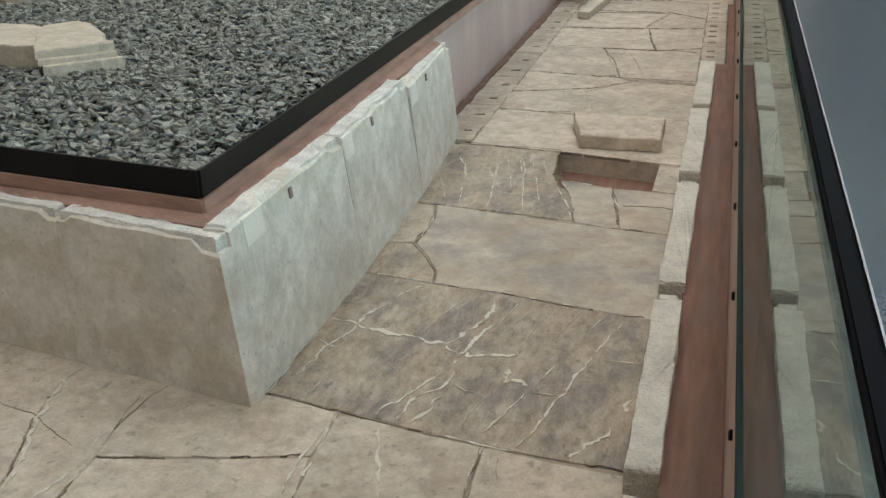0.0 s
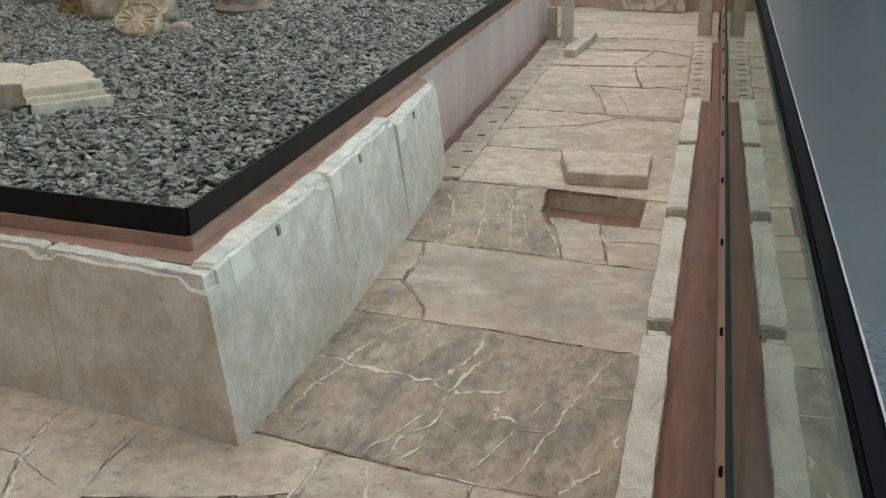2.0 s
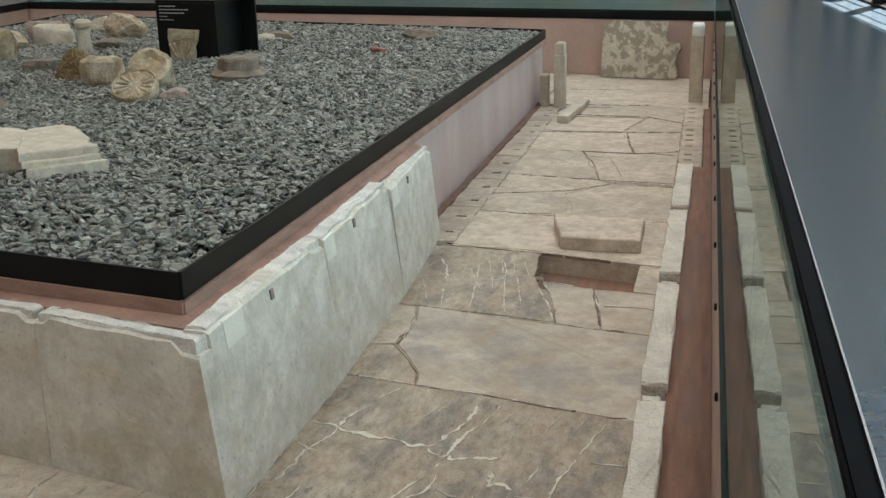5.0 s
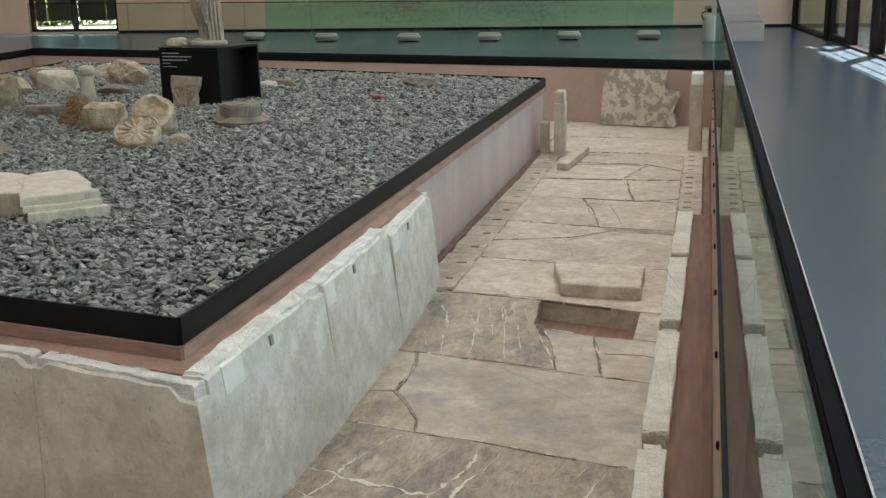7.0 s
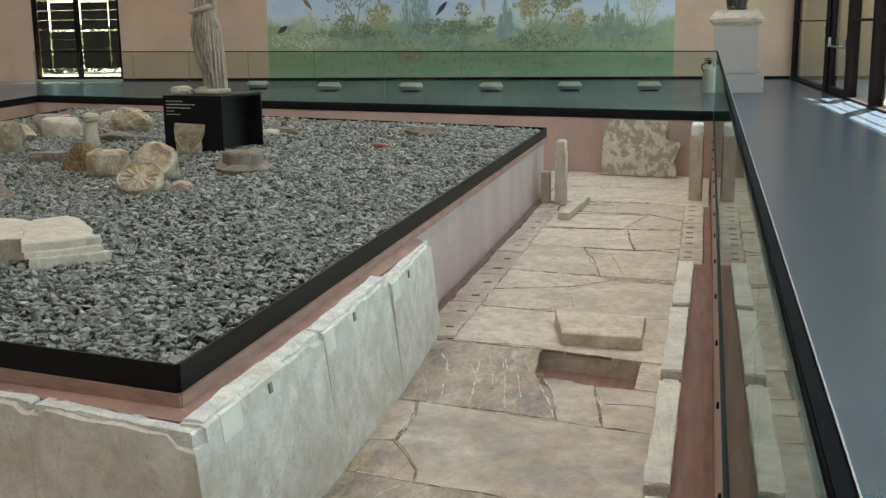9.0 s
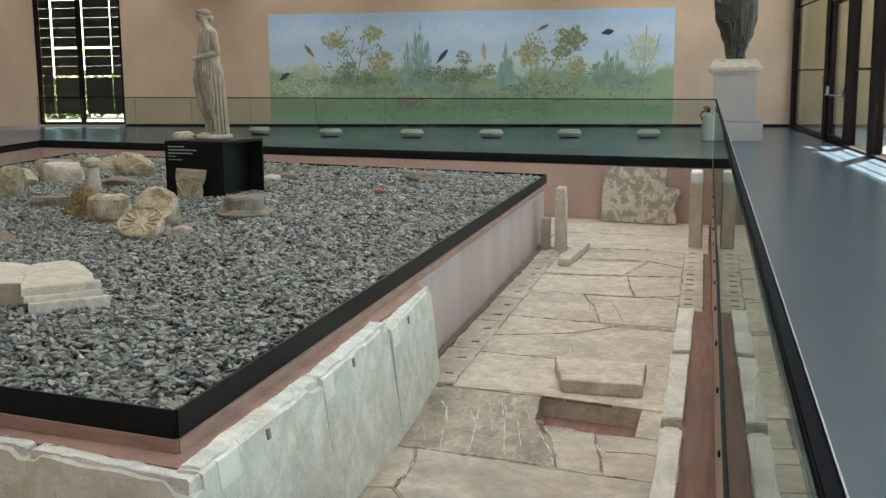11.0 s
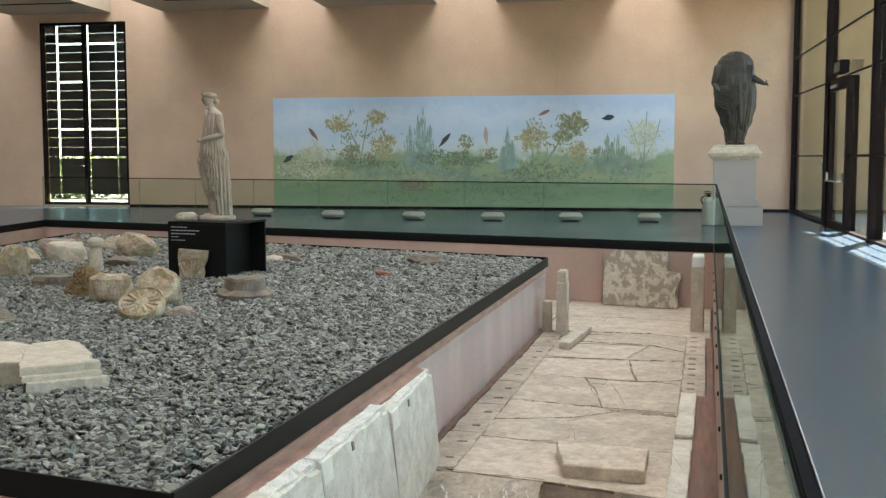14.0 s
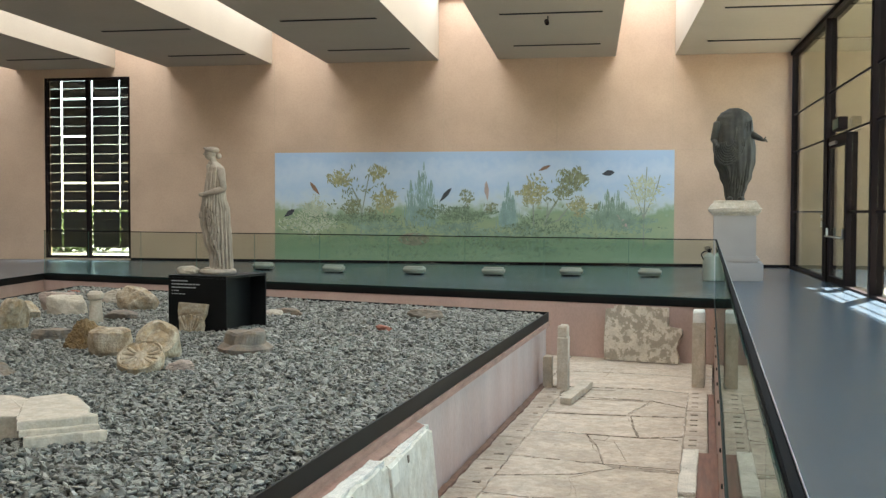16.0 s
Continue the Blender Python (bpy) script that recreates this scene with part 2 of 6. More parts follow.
def to_mesh(name, bm, material, smooth=False):
    bmesh.ops.recalc_face_normals(bm, faces=bm.faces[:])
    me = bpy.data.meshes.new(name)
    bm.to_mesh(me)
    bm.free()
    me.materials.append(material)
    if smooth:
        me.shade_smooth()
    return me


def part(name, bm, material, parent, label="", smooth=False, local=False):
    """One mesh under a thing; its bmesh is in world places unless local."""
    if not local:
        root = parent
        while root.parent:
            root = root.parent
        bm.transform(root.matrix_basis.inverted())
    ob = new(name, to_mesh(name, bm, material, smooth))
    ob.parent = parent
    return tagged(ob, label)


def solo(name, bm, material, label, category, group="", kind="", smooth=False):
    return tagged(new(name, to_mesh(name, bm, material, smooth)), label, category, group, kind)


def box(bm, x0, y0, z0, x1, y1, z1, m=None):
    vs = [bm.verts.new((x, y, z)) for z in (z0, z1) for x, y in ((x0, y0), (x1, y0), (x1, y1), (x0, y1))]
    for f in ((0, 3, 2, 1), (4, 5, 6, 7), (0, 1, 5, 4), (1, 2, 6, 5), (2, 3, 7, 6), (3, 0, 4, 7)):
        bm.faces.new([vs[i] for i in f])
    if m is not None:
        for v in vs:
            v.co = m @ v.co
    return vs


def bbox(x0, y0, z0, x1, y1, z1, bevel=0.0, m=None):
    bm = bmesh.new()
    box(bm, x0, y0, z0, x1, y1, z1)
    if bevel:
        bmesh.ops.bevel(bm, geom=bm.edges[:], offset=bevel, segments=2, affect="EDGES")
    if m is not None:
        bm.transform(m)
    return bm


def prism(bm, poly, z0, z1):
    lo = [bm.verts.new((x, y, z0)) for x, y in poly]
    hi = [bm.verts.new((x, y, z1)) for x, y in poly]
    bm.faces.new(lo[::-1]), bm.faces.new(hi)
    for i in range(len(poly)):
        j = (i + 1) % len(poly)
        bm.faces.new((lo[i], lo[j], hi[j], hi[i]))


def along(p, q, u0, u1, w0, w1, z0, z1):
    """A bar beside the line p-q: u along it in metres from p, w to its left."""
    bm = bmesh.new()
    box(bm, u0, w0, z0, u1, w1, z1)
    d = Vector((q[0] - p[0], q[1] - p[1]))
    bm.transform(Matrix.Translation((p[0], p[1], 0)) @ Matrix.Rotation(math.atan2(d.y, d.x), 4, "Z"))
    return bm


def span(p, q):
    return math.hypot(q[0] - p[0], q[1] - p[1])


def rough_slab(poly, z0, z1, rng, jitter=0.007, step=0.09, edge=0.012, wave=0.004):
    """A stone slab with uneven, rounded edges over a plan."""
    pts, seed = [], rng.uniform(-40, 40)
    for i, a in enumerate(poly):
        b = poly[(i + 1) % len(poly)]
        k = max(1, round(span(a, b) / step))
        for j in range(k):
            t = j / k
            x, y = a[0] + (b[0] - a[0]) * t, a[1] + (b[1] - a[1]) * t
            w = Vector((x * 5, y * 5, seed))
            pts.append((x + 1.8 * jitter * noise.noise(w) + rng.uniform(-0.3, 0.3) * jitter, y + 1.8 * jitter * noise.noise(w + Vector((9, 0, 0))) + rng.uniform(-0.3, 0.3) * jitter))
    c = Vector((sum(p[0] for p in pts) / len(pts), sum(p[1] for p in pts) / len(pts)))
    bm = bmesh.new()
    rings = []
    for z, inset in ((z0, 0), (z1 - edge, 0), (z1 - edge * 0.3, edge * 0.35), (z1, edge * 1.1)):
        ring = []
        for x, y in pts:
            d = c - Vector((x, y))
            d = d / max(d.length, 1e-6)
            ring.append(bm.verts.new((x + d.x * inset, y + d.y * inset, z + (rng.uniform(-wave, wave) * 0.5 if inset else 0))))
        rings.append(ring)
    n = len(pts)
    for r0, r1 in zip(rings, rings[1:]):
        for i in range(n):
            j = (i + 1) % n
            bm.faces.new((r0[i], r0[j], r1[j], r1[i]))
    bm.faces.new(rings[-1]), bm.faces.new(rings[0][::-1])
    return bm


def ribbon(pts, z, w, rng, h=0.002, broken=0.0, wander=0.0):
    """A thin uneven strip along a polyline: a filled or open crack; broken: share of it that is missing."""
    path = []
    for a, b in zip(pts, pts[1:]):
        k = max(2, round(span(a, b) / 0.02))
        path += [(a[0] + (b[0] - a[0]) * i / k, a[1] + (b[1] - a[1]) * i / k) for i in range(k)]
    path.append(pts[-1])
    bm = bmesh.new()
    prev, seed = None, rng.uniform(-50, 50)
    for i, (x, y) in enumerate(path):
        a, b = path[max(0, i - 1)], path[min(len(path) - 1, i + 1)]
        d = Vector((b[0] - a[0], b[1] - a[1]))
        d = d / max(d.length, 1e-6)
        q = noise.noise(Vector((i * 0.35, seed, 0))) + 0.6 * noise.noise(Vector((i * 0.9, seed, 4)))
        ww = max(0.15, 0.7 + 1.6 * q) * w * 0.5 * min(1.0, 0.2 + 5.0 * min(i, len(path) - 1 - i) / len(path))
        s = 1.1 * w * noise.noise(Vector((i * 0.22, seed, 9))) + rng.uniform(-0.38, 0.38) * w + wander * (noise.noise(Vector((i * 0.13, seed, 12))) + 0.4 * noise.noise(Vector((i * 0.5, seed, 15))))
        if noise.noise(Vector((i * 0.17, seed, 20))) < -0.55 + broken:
            prev = None
            continue
        l = bm.verts.new((x - d.y * (ww + s), y + d.x * (ww + s), z + h))
        r = bm.verts.new((x + d.y * (ww - s), y - d.x * (ww - s), z + h))
        lo_l, lo_r = bm.verts.new((l.co.x, l.co.y, z - 0.02)), bm.verts.new((r.co.x, r.co.y, z - 0.02))
        if prev:
            pl, pr, pll, plr = prev
            bm.faces.new((pl, pr, r, l)), bm.faces.new((pl, l, lo_l, pll)), bm.faces.new((pr, plr, lo_r, r))
        prev = (l, r, lo_l, lo_r)
    return bm


def rock(size, rng, sub=4, amp=0.12, freq=1.6, square=0.0, cuts=11):
    """A broken stone: a lump cut by random planes, then roughened."""
    bm = bmesh.new()
    bmesh.ops.create_icosphere(bm, subdivisions=max(sub, 4), radius=1.0)
    off = Vector((rng.uniform(-50, 50), rng.uniform(-50, 50), rng.uniform(-50, 50)))
    planes = []
    for k in range(cuts):
        d = Vector((rng.gauss(0, 1), rng.gauss(0, 1), rng.gauss(0, 0.8))).normalized()
        planes.append((d, rng.uniform(0.62, 0.92)))
    for v in bm.verts:
        c = v.co.copy()
        if square:
            c = c.lerp(c / max(abs(c.x), abs(c.y), abs(c.z)), square)
        for d, h in planes:
            over = c.dot(d) - h
            if over > 0:
                c -= d * over * 0.93
        c *= 1 + amp * (0.6 * noise.noise(c * freq + off) + 0.35 * noise.noise(c * freq * 4 + off) + 0.2 * noise.noise(c * freq * 9 + off))
        v.co = Vector((c.x * size[0] / 1.75, c.y * size[1] / 1.75, c.z * size[2] / 1.75))
        v.co.z = max(v.co.z, -size[2] * 0.42)
    return bm


def lathe(profile, seg=32, wobble=0.0, rng=None):
    """Rings of (radius, z), closed at both ends."""
    bm = bmesh.new()
    rings = []
    for r, z in profile:
        rings.append([bm.verts.new((r * math.cos(a), r * math.sin(a), z)) for a in (2 * math.pi * k / seg for k in range(seg))])
    for r0, r1 in zip(rings, rings[1:]):
        for i in range(seg):
            j = (i + 1) % seg
            bm.faces.new((r0[i], r0[j], r1[j], r1[i]))
    bm.faces.new(rings[0][::-1]), bm.faces.new(rings[-1])
    if wobble:
        off = Vector((rng.uniform(-50, 50), 0, 0))
        for v in bm.verts:
            v.co += v.co.normalized() * wobble * noise.noise(v.co * 7 + off)
    return bm


def join(bms):
    """Several bmeshes as one."""
    out = bmesh.new()
    for b in bms:
        me = bpy.data.meshes.new("tmp")
        b.to_mesh(me)
        b.free()
        out.from_mesh(me)
        bpy.data.meshes.remove(me)
    return out


rng = random.Random(7)

# ---- plan ----
Z_PIT = -1.03
X_EDGE = 0.10                                       # the glazed edge of the trench beside the camera, at its near end
GR_N, GR_F, FAR_L, NEAR_L = (X_EDGE, -0.6), (0.142, 17.33), (-13.99, 20.64), (-10.3, 1.6)
HOLE = [GR_N, GR_F, FAR_L, NEAR_L]
P_N, P_F, P_FL, P_NL = (-2.18, 4.06), (-2.18, 15.19), (-11.6, 18.2), (-9.5, 5.32)   # gravel platform
RIM_T, RIM_B = -0.067, -0.195

# ---- ground, walkway, walls ----
bm = bmesh.new()
corners = [HALL @ Vector(c) for c in ((0.3, 0, 0), (0.3, HALL_V, 0), (HALL_U, HALL_V, 0), (HALL_U, -0.3, 0), (0.3, -0.3, 0))]
ring = [corners[4], corners[1], corners[2], corners[3]]
far = [Vector((900, 900, 0)), Vector((900, -900, 0)), Vector((-900, -900, 0)), Vector((-900, 900, 0))]
vi = [bm.verts.new((p.x, p.y, -0.03)) for p in ring]
vo = [bm.verts.new((p.x, p.y, -0.03)) for p in far]
for i in range(4):
    j = (i + 1) % 4
    bm.faces.new((vi[i], vo[i], vo[j], vi[j]))
solo("ground", bm, M_PAVE, "pale sunlit paving outside the hall", "ground", kind="structure")

bm = bmesh.new()
hc = [HALL @ Vector(c) for c in ((0.0, HALL_V, 0), (0.0, 0, 0), (HALL_U, 0, 0), (HALL_U, HALL_V, 0))]
top_i, top_o = [bm.verts.new((x, y, 0)) for x, y in HOLE], [bm.verts.new((p.x, p.y, 0)) for p in hc]
lo_i = [bm.verts.new((x, y, -0.135)) for x, y in HOLE]
for i in range(4):
    j = (i + 1) % 4
    bm.faces.new((top_i[i], top_o[i], top_o[j], top_i[j])), bm.faces.new((top_i[i], top_i[j], lo_i[j], lo_i[i]))
solo("floor", bm, M_FLOOR, "dark anthracite walkway floor with a satin sheen", "floor", kind="structure")


def hall_box(u0, v0, z0, u1, v1, z1, bevel=0.0):
    return bbox(u0, v0, z0, u1, v1, z1, bevel, HALL)


WIN_U0, WIN_U1, WIN_T = 17.53, 20.1, 5.06
wall = join([hall_box(-0.239, -0.35, -0.1, WIN_U0, 0, ROOF), hall_box(WIN_U1, -0.35, -0.1, HALL_U + 0.3, 0, ROOF),
             hall_box(WIN_U0, -0.35, WIN_T, WIN_U1, 0, ROOF), hall_box(WIN_U0, -0.35, -0.1, WIN_U1, 0, 0.05)])
north = solo("wall_north", wall, M_WALL, "sand-coloured plastered wall carrying a garden mural", "wall", kind="structure")
for u in (2.9, 5.8, 8.75, 11.7, 13.36, 16.3):
    part("panel_joint", hall_box(u - 0.004, 0.001, 2.95 if 2.85 < u < 13.35 else 0.06, u + 0.004, 0.003, SOFFIT), mat("joint_shade", (0.5, 0.38, 0.27), 0.9, bump=0) if u == 2.9 else bpy.data.materials["joint_shade"], north)
for z in (2.93,):
    part("panel_joint", hall_box(13.36, 0.001, z, 17.5, 0.003, z + 0.008), bpy.data.materials["joint_shade"], north)
    part("panel_joint", hall_box(0.1, 0.001, z, 2.84, 0.003, z + 0.008), bpy.data.materials["joint_shade"], north)
# The height above the roof is unseen, added to shade the first glazed bays.
solo("wall_outside", hall_box(-4.0, -0.35, -0.1, -0.24, 0, 18.0), mat("ochre_render", (0.30, 0.215, 0.125), 0.9, var=0.2, scale=0.8, fine=25, bump=0.08), "ochre rendered wall outside, its unseen upper part added to block sun", "wall", kind="structure")
solo("wall_west", hall_box(HALL_U, 0, -0.1, HALL_U + 0.3, HALL_V, ROOF), M_WALL, "sand-coloured plastered wall closing the hall", "wall", kind="structure")
solo("wall_south", hall_box(-0.3, HALL_V, -0.1, HALL_U + 0.3, HALL_V + 0.3, ROOF), M_WALL, "sand-coloured plastered wall behind the viewer", "wall", kind="structure")
solo("baseboard", hall_box(0.05, 0.0, 0.0, WIN_U0, 0.015, 0.07), M_ALU, "thin dark skirting along the painted wall", "baseboard", kind="structure")

# ceiling: wide flat beams with skylight shafts between them
bms = []
for a, b in BEAMS:
    bm = bmesh.new()
    s = SLANT * HALL_V
    vs = [bm.verts.new(HALL @ Vector(p)) for z in (SOFFIT, ROOF) for p in ((a, 0, z), (b, 0, z), (b + s, HALL_V, z), (max(a + s, -0.15), HALL_V, z))]
    for f in ((0, 3, 2, 1), (4, 5, 6, 7), (0, 1, 5, 4), (1, 2, 6, 5), (2, 3, 7, 6), (3, 0, 4, 7)):
        bm.faces.new([vs[i] for i in f])
    bms.append(bm)
solo("ceiling", join(bms), M_CEIL, "pale ceiling of wide flat beams between skylights", "ceiling", kind="structure")
solo("roof", hall_box(-0.58, 0.0, ROOF, HALL_U + 0.4, HALL_V + 0.4, ROOF + 0.2), M_CEIL, "flat roof slab over the hall", "roof", kind="structure")


def light_slot():
    t = thing("light_slot", HALL @ pose(5.75, 2.25, SOFFIT), "narrow dark recessed light slot in the ceiling beam", "light slot", "ceiling light slots")
    part("trim", bbox(-1.02, -0.055, -0.012, 1.02, 0.055, -0.001), M_ALU, t, local=True)
    part("slot", bbox(-1.0, -0.035, -0.016, 1.0, 0.035, -0.0125), M_SLOT, t, "black slot", local=True)
    return t


slot = light_slot()
first_slot = True
for i, (a, b) in enumerate(BEAMS[:5]):
    for k in range(4):
        v = 2.15 + 4.08 * k if i < 3 else 1.9 + 3.75 * k
        u = (a + b) / 2 - (0.08 if i < 3 else 0.36) + SLANT * v
        place = HALL @ pose(max(u, 1.1), v, SOFFIT)
        if first_slot:
            slot.matrix_basis = place
            first_slot = False
        else:
            copy_thing(slot, place)

spot = thing("spotlight", HALL @ pose(5.54, 6.0, SOFFIT - 0.02), "small black spotlight hanging from a ceiling slot", "spotlight")
bracket = part("bracket", bbox(-0.012, -0.012, -0.09, 0.012, 0.012, 0), M_ALU, spot, local=True)
b = lathe([(0.035, -0.08), (0.045, -0.06), (0.048, 0.07), (0.04, 0.085)], 16)
b.transform(pose(0.02, 0.02, -0.13, 60, 20, 0))
part("lamp_head", b, M_ALU, bracket, local=True)

# ---- trench ----
base = bmesh.new()
prism(base, [(X_EDGE + 0.25, -0.9), (X_EDGE + 0.25, 17.7), (-14.3, 21.0), (-10.6, 1.2)], -1.35, -1.19)
pit_floor = solo("trench_floor", base, M_BED, "brown mortar bed under old limestone paving in the trench", "trench floor", kind="structure")


for x0, y0, x1, y1 in ((-1.125, -0.9, -0.03, 6.90), (-1.125, 7.75, -0.37, 14.6), (-0.37, 6.90, -0.03, 14.6), (-2.17, 3.6, -1.125, 14.6), (-4.6, -0.9, -1.125, 3.6), (-4.6, 15.2, X_EDGE, 18.0)):
    part("mortar_bed", bbox(x0, y0, -1.19, x1, y1, Z_PIT - 0.007), M_BED, pit_floor)


def trench_wall(name, p, q, label):
    n = span(p, q)
    w = solo(name, along(p, q, -0.12, n + 0.12, 0.0, 0.25, -1.3, -0.136), M_PINK, label, "wall", kind="structure")
    return w


w_far = trench_wall("wall_trench_far", FAR_L, GR_F, "pink rendered trench wall under the walkway edge")
w_right = solo("wall_trench_right", along(GR_F, GR_N, -0.3, 17.93, 0.0, 0.25, -1.3, -0.031), M_PINK, "pink rendered trench wall below the glass balustrade", "wall", kind="structure")
trench_wall("wall_trench_left", NEAR_L, FAR_L, "pink rendered trench wall on the far short side")
trench_wall("wall_trench_near", GR_N, NEAR_L, "pink rendered trench wall below the viewer")
for nm, p, q in (("trim_far", FAR_L, GR_F), ("trim_left", NEAR_L, FAR_L), ("trim_near", GR_N, NEAR_L)):
    solo(nm, along(p, q, 0.006, span(p, q) - 0.012, -0.012, 0.0, -0.14, 0.004), M_BLACK, "black steel edge strip of the walkway", "trim", kind="structure")


def balustrade(p, q, joints, label, rise=0.0):
    """Panes in a foot channel with a top rail; rise: how much higher the rail stands at p than at q."""
    t = thing("glass_balustrade", Matrix.Translation((*p, 0)) @ Matrix.Rotation(math.atan2(q[1] - p[1], q[0] - p[0]), 4, "Z"), label, "balustrade", "balustrades of the trench")
    n = span(p, q)

    def tall(bm):
        for v in bm.verts:
            if v.co.z > 0.5:
                v.co.z += rise * (1 - v.co.x / n)
        return bm

    part("foot_channel", bbox(0.02, -0.016, -0.03, n - 0.02, 0.014, 0.012), M_FOOT, t, "dark foot channel", local=True)
    for a, b in zip(joints, joints[1:]):
        g = part("pane", tall(bbox(a + 0.004, -0.006, 0.0125, b - 0.004, 0.006, 0.9215)), M_GLASS, t, "greenish clear glass pane", local=True)
        g.visible_shadow = False
        part("pane_edge", tall(bbox(b - 0.0015, -0.006, 0.0125, b + 0.0015, 0.006, 0.921)), M_EDGE, g, "dark green glass edge", local=True)
    rail = part("rail", tall(bbox(0.0, -0.021, 0.922, n, -0.001, 0.938, 0.003)), M_RAIL, t, "black steel top rail", local=True)
    # Added strip: stands in for the white highlight along the rail.
    part("rail_edge", tall(bbox(0.0, -0.0232, 0.926, n, -0.0212, 0.9383)), M_STEEL, rail, "added steel strip drawing the bright highlight along the rail", local=True)
    return t


nf = span(FAR_L, GR_F)
balustrade(GR_F, FAR_L, [0.02, 1.4, 2.87, 4.35, 5.89, 7.37, 8.87, 10.3, 11.75, 13.2, nf - 0.02], "long glass balustrade with a black rail on the walkway edge")
balustrade(GR_N, GR_F, [0.02] + [0.7 + 1.75 * k for k in range(1, 10)] + [17.91], "glass balustrade with a black top rail along the trench edge", 0.065)
for k, y in enumerate((1.8, 2.81, 3.8, 4.8, 5.81, 6.86, 7.91, 8.92, 9.95, 11.0, 12.05, 13.1, 14.15, 15.2, 16.3)):
    b = lathe([(0.016, 0), (0.018, 0.006), (0.014, 0.012), (0.006, 0.013)], 12)
    b.transform(pose(0.1014 + 0.00234 * y - 0.0005, y, -0.35, 0, -90, 0))
    part("bolt", b, M_BLACK, w_right, "dark bolt head")

# paving of the trench
PAVING = []


def stone(kind, *plan):
    PAVING.append((list(plan), kind))


stone(0, (-3.9, 4.30), (-2.80, 4.02), (-2.84, 3.77), (-2.77, 3.46), (-2.62, 3.05), (-2.4, 2.0), (-4.2, 2.2))
stone(0, (-2.80, 4.02), (-2.30, 3.92), (-2.37, 3.74), (-2.38, 3.47), (-2.34, 3.20), (-2.33, 2.2), (-2.4, 2.2), (-2.62, 3.05), (-2.77, 3.46), (-2.84, 3.77))
stone(0, (-2.30, 3.92), (-1.85, 3.86), (-1.50, 3.78), (-1.48, 3.60), (-1.49, 3.43), (-1.86, 3.34), (-2.35, 3.25), (-2.38, 3.47), (-2.37, 3.74))
stone(0, (-2.34, 3.24), (-1.86, 3.33), (-1.49, 3.42), (-1.45, 3.15), (-1.42, 1.8), (-2.35, 1.8))
stone(0, (-1.49, 3.76), (-1.33, 3.75), (-1.10, 3.69), (-0.83, 3.64), (-0.82, 3.29), (-0.8, 1.8), (-1.40, 1.8), (-1.45, 3.15), (-1.48, 3.46))
stone(0, (-0.82, 3.64), (-0.55, 3.59), (-0.25, 3.55), (-0.04, 3.54), (-0.04, 1.8), (-0.79, 1.8), (-0.81, 3.29))
stone(1, (-1.86, 3.87), (-1.50, 3.79), (-1.10, 3.70), (-0.70, 3.63), (-0.04, 3.56), (-0.04, 4.93), (-0.29, 4.95), (-0.65, 5.02), (-1.05, 5.12), (-1.43, 5.17), (-1.86, 5.25))
stone(1, (-1.86, 5.26), (-1.44, 5.18), (-1.47, 5.34), (-1.57, 5.53), (-1.70, 5.73), (-1.87, 5.72))
stone(0, (-1.87, 5.73), (-1.71, 5.75), (-1.70, 6.17), (-1.76, 6.40), (-1.92, 6.43))
stone(2, (-1.43, 5.17), (-1.05, 5.13), (-0.65, 5.03), (-0.29, 4.96), (-0.04, 4.94), (-0.04, 6.10), (-0.54, 6.18), (-1.0, 6.27), (-1.40, 6.35), (-1.74, 6.42), (-1.69, 6.18), (-1.69, 5.74), (-1.56, 5.54), (-1.46, 5.35))
stone(1, (-1.92, 6.45), (-1.40, 6.37), (-0.83, 6.26), (-0.90, 6.70), (-1.03, 6.96), (-1.09, 7.16), (-1.13, 7.70), (-1.50, 7.76), (-1.96, 7.80))
stone(2, (-0.82, 6.25), (-0.54, 6.19), (-0.59, 6.54), (-0.66, 6.95), (-1.01, 7.03), (-0.90, 6.70))
stone(2, (-0.53, 6.19), (-0.04, 6.11), (-0.04, 6.86), (-0.40, 6.92), (-0.65, 6.94), (-0.58, 6.54))
stone(0, (-0.39, 6.93), (-0.04, 6.87), (-0.04, 7.48), (-0.38, 7.52))
stone(0, (-1.12, 7.72), (-0.38, 7.54), (-0.04, 7.50), (-0.04, 8.70), (-0.60, 8.74), (-1.16, 8.78), (-1.84, 8.90), (-1.84, 7.82))
stone(0, (-1.84, 8.92), (-1.16, 8.80), (-0.60, 8.76), (-0.20, 8.72), (-0.20, 9.96), (-0.81, 10.02), (-1.15, 9.71), (-1.84, 9.50))
stone(0, (-1.84, 9.52), (-1.16, 9.73), (-0.82, 10.04), (-0.92, 10.17), (-1.84, 10.34))
stone(0, (-1.84, 10.36), (-0.93, 10.19), (-1.06, 10.93), (-1.24, 11.53), (-1.84, 11.55))
stone(0, (-0.91, 10.17), (-0.24, 10.06), (-0.22, 10.0), (-0.22, 11.62), (-0.66, 11.45), (-1.22, 11.52), (-1.05, 10.93))
stone(0, (-1.84, 11.57), (-1.24, 11.55), (-0.68, 11.48), (-0.75, 11.89), (-0.84, 12.66), (-1.84, 12.63))
stone(0, (-0.66, 11.47), (-0.22, 11.64), (-0.22, 12.73), (-0.83, 12.67), (-0.74, 11.89))
stone(0, (-1.84, 12.65), (-0.89, 12.70), (-0.80, 13.13), (-0.63, 13.75), (-1.84, 13.90))
stone(0, (-0.87, 12.70), (-0.22, 12.75), (-0.22, 13.36), (-0.62, 13.74), (-0.79, 13.13))
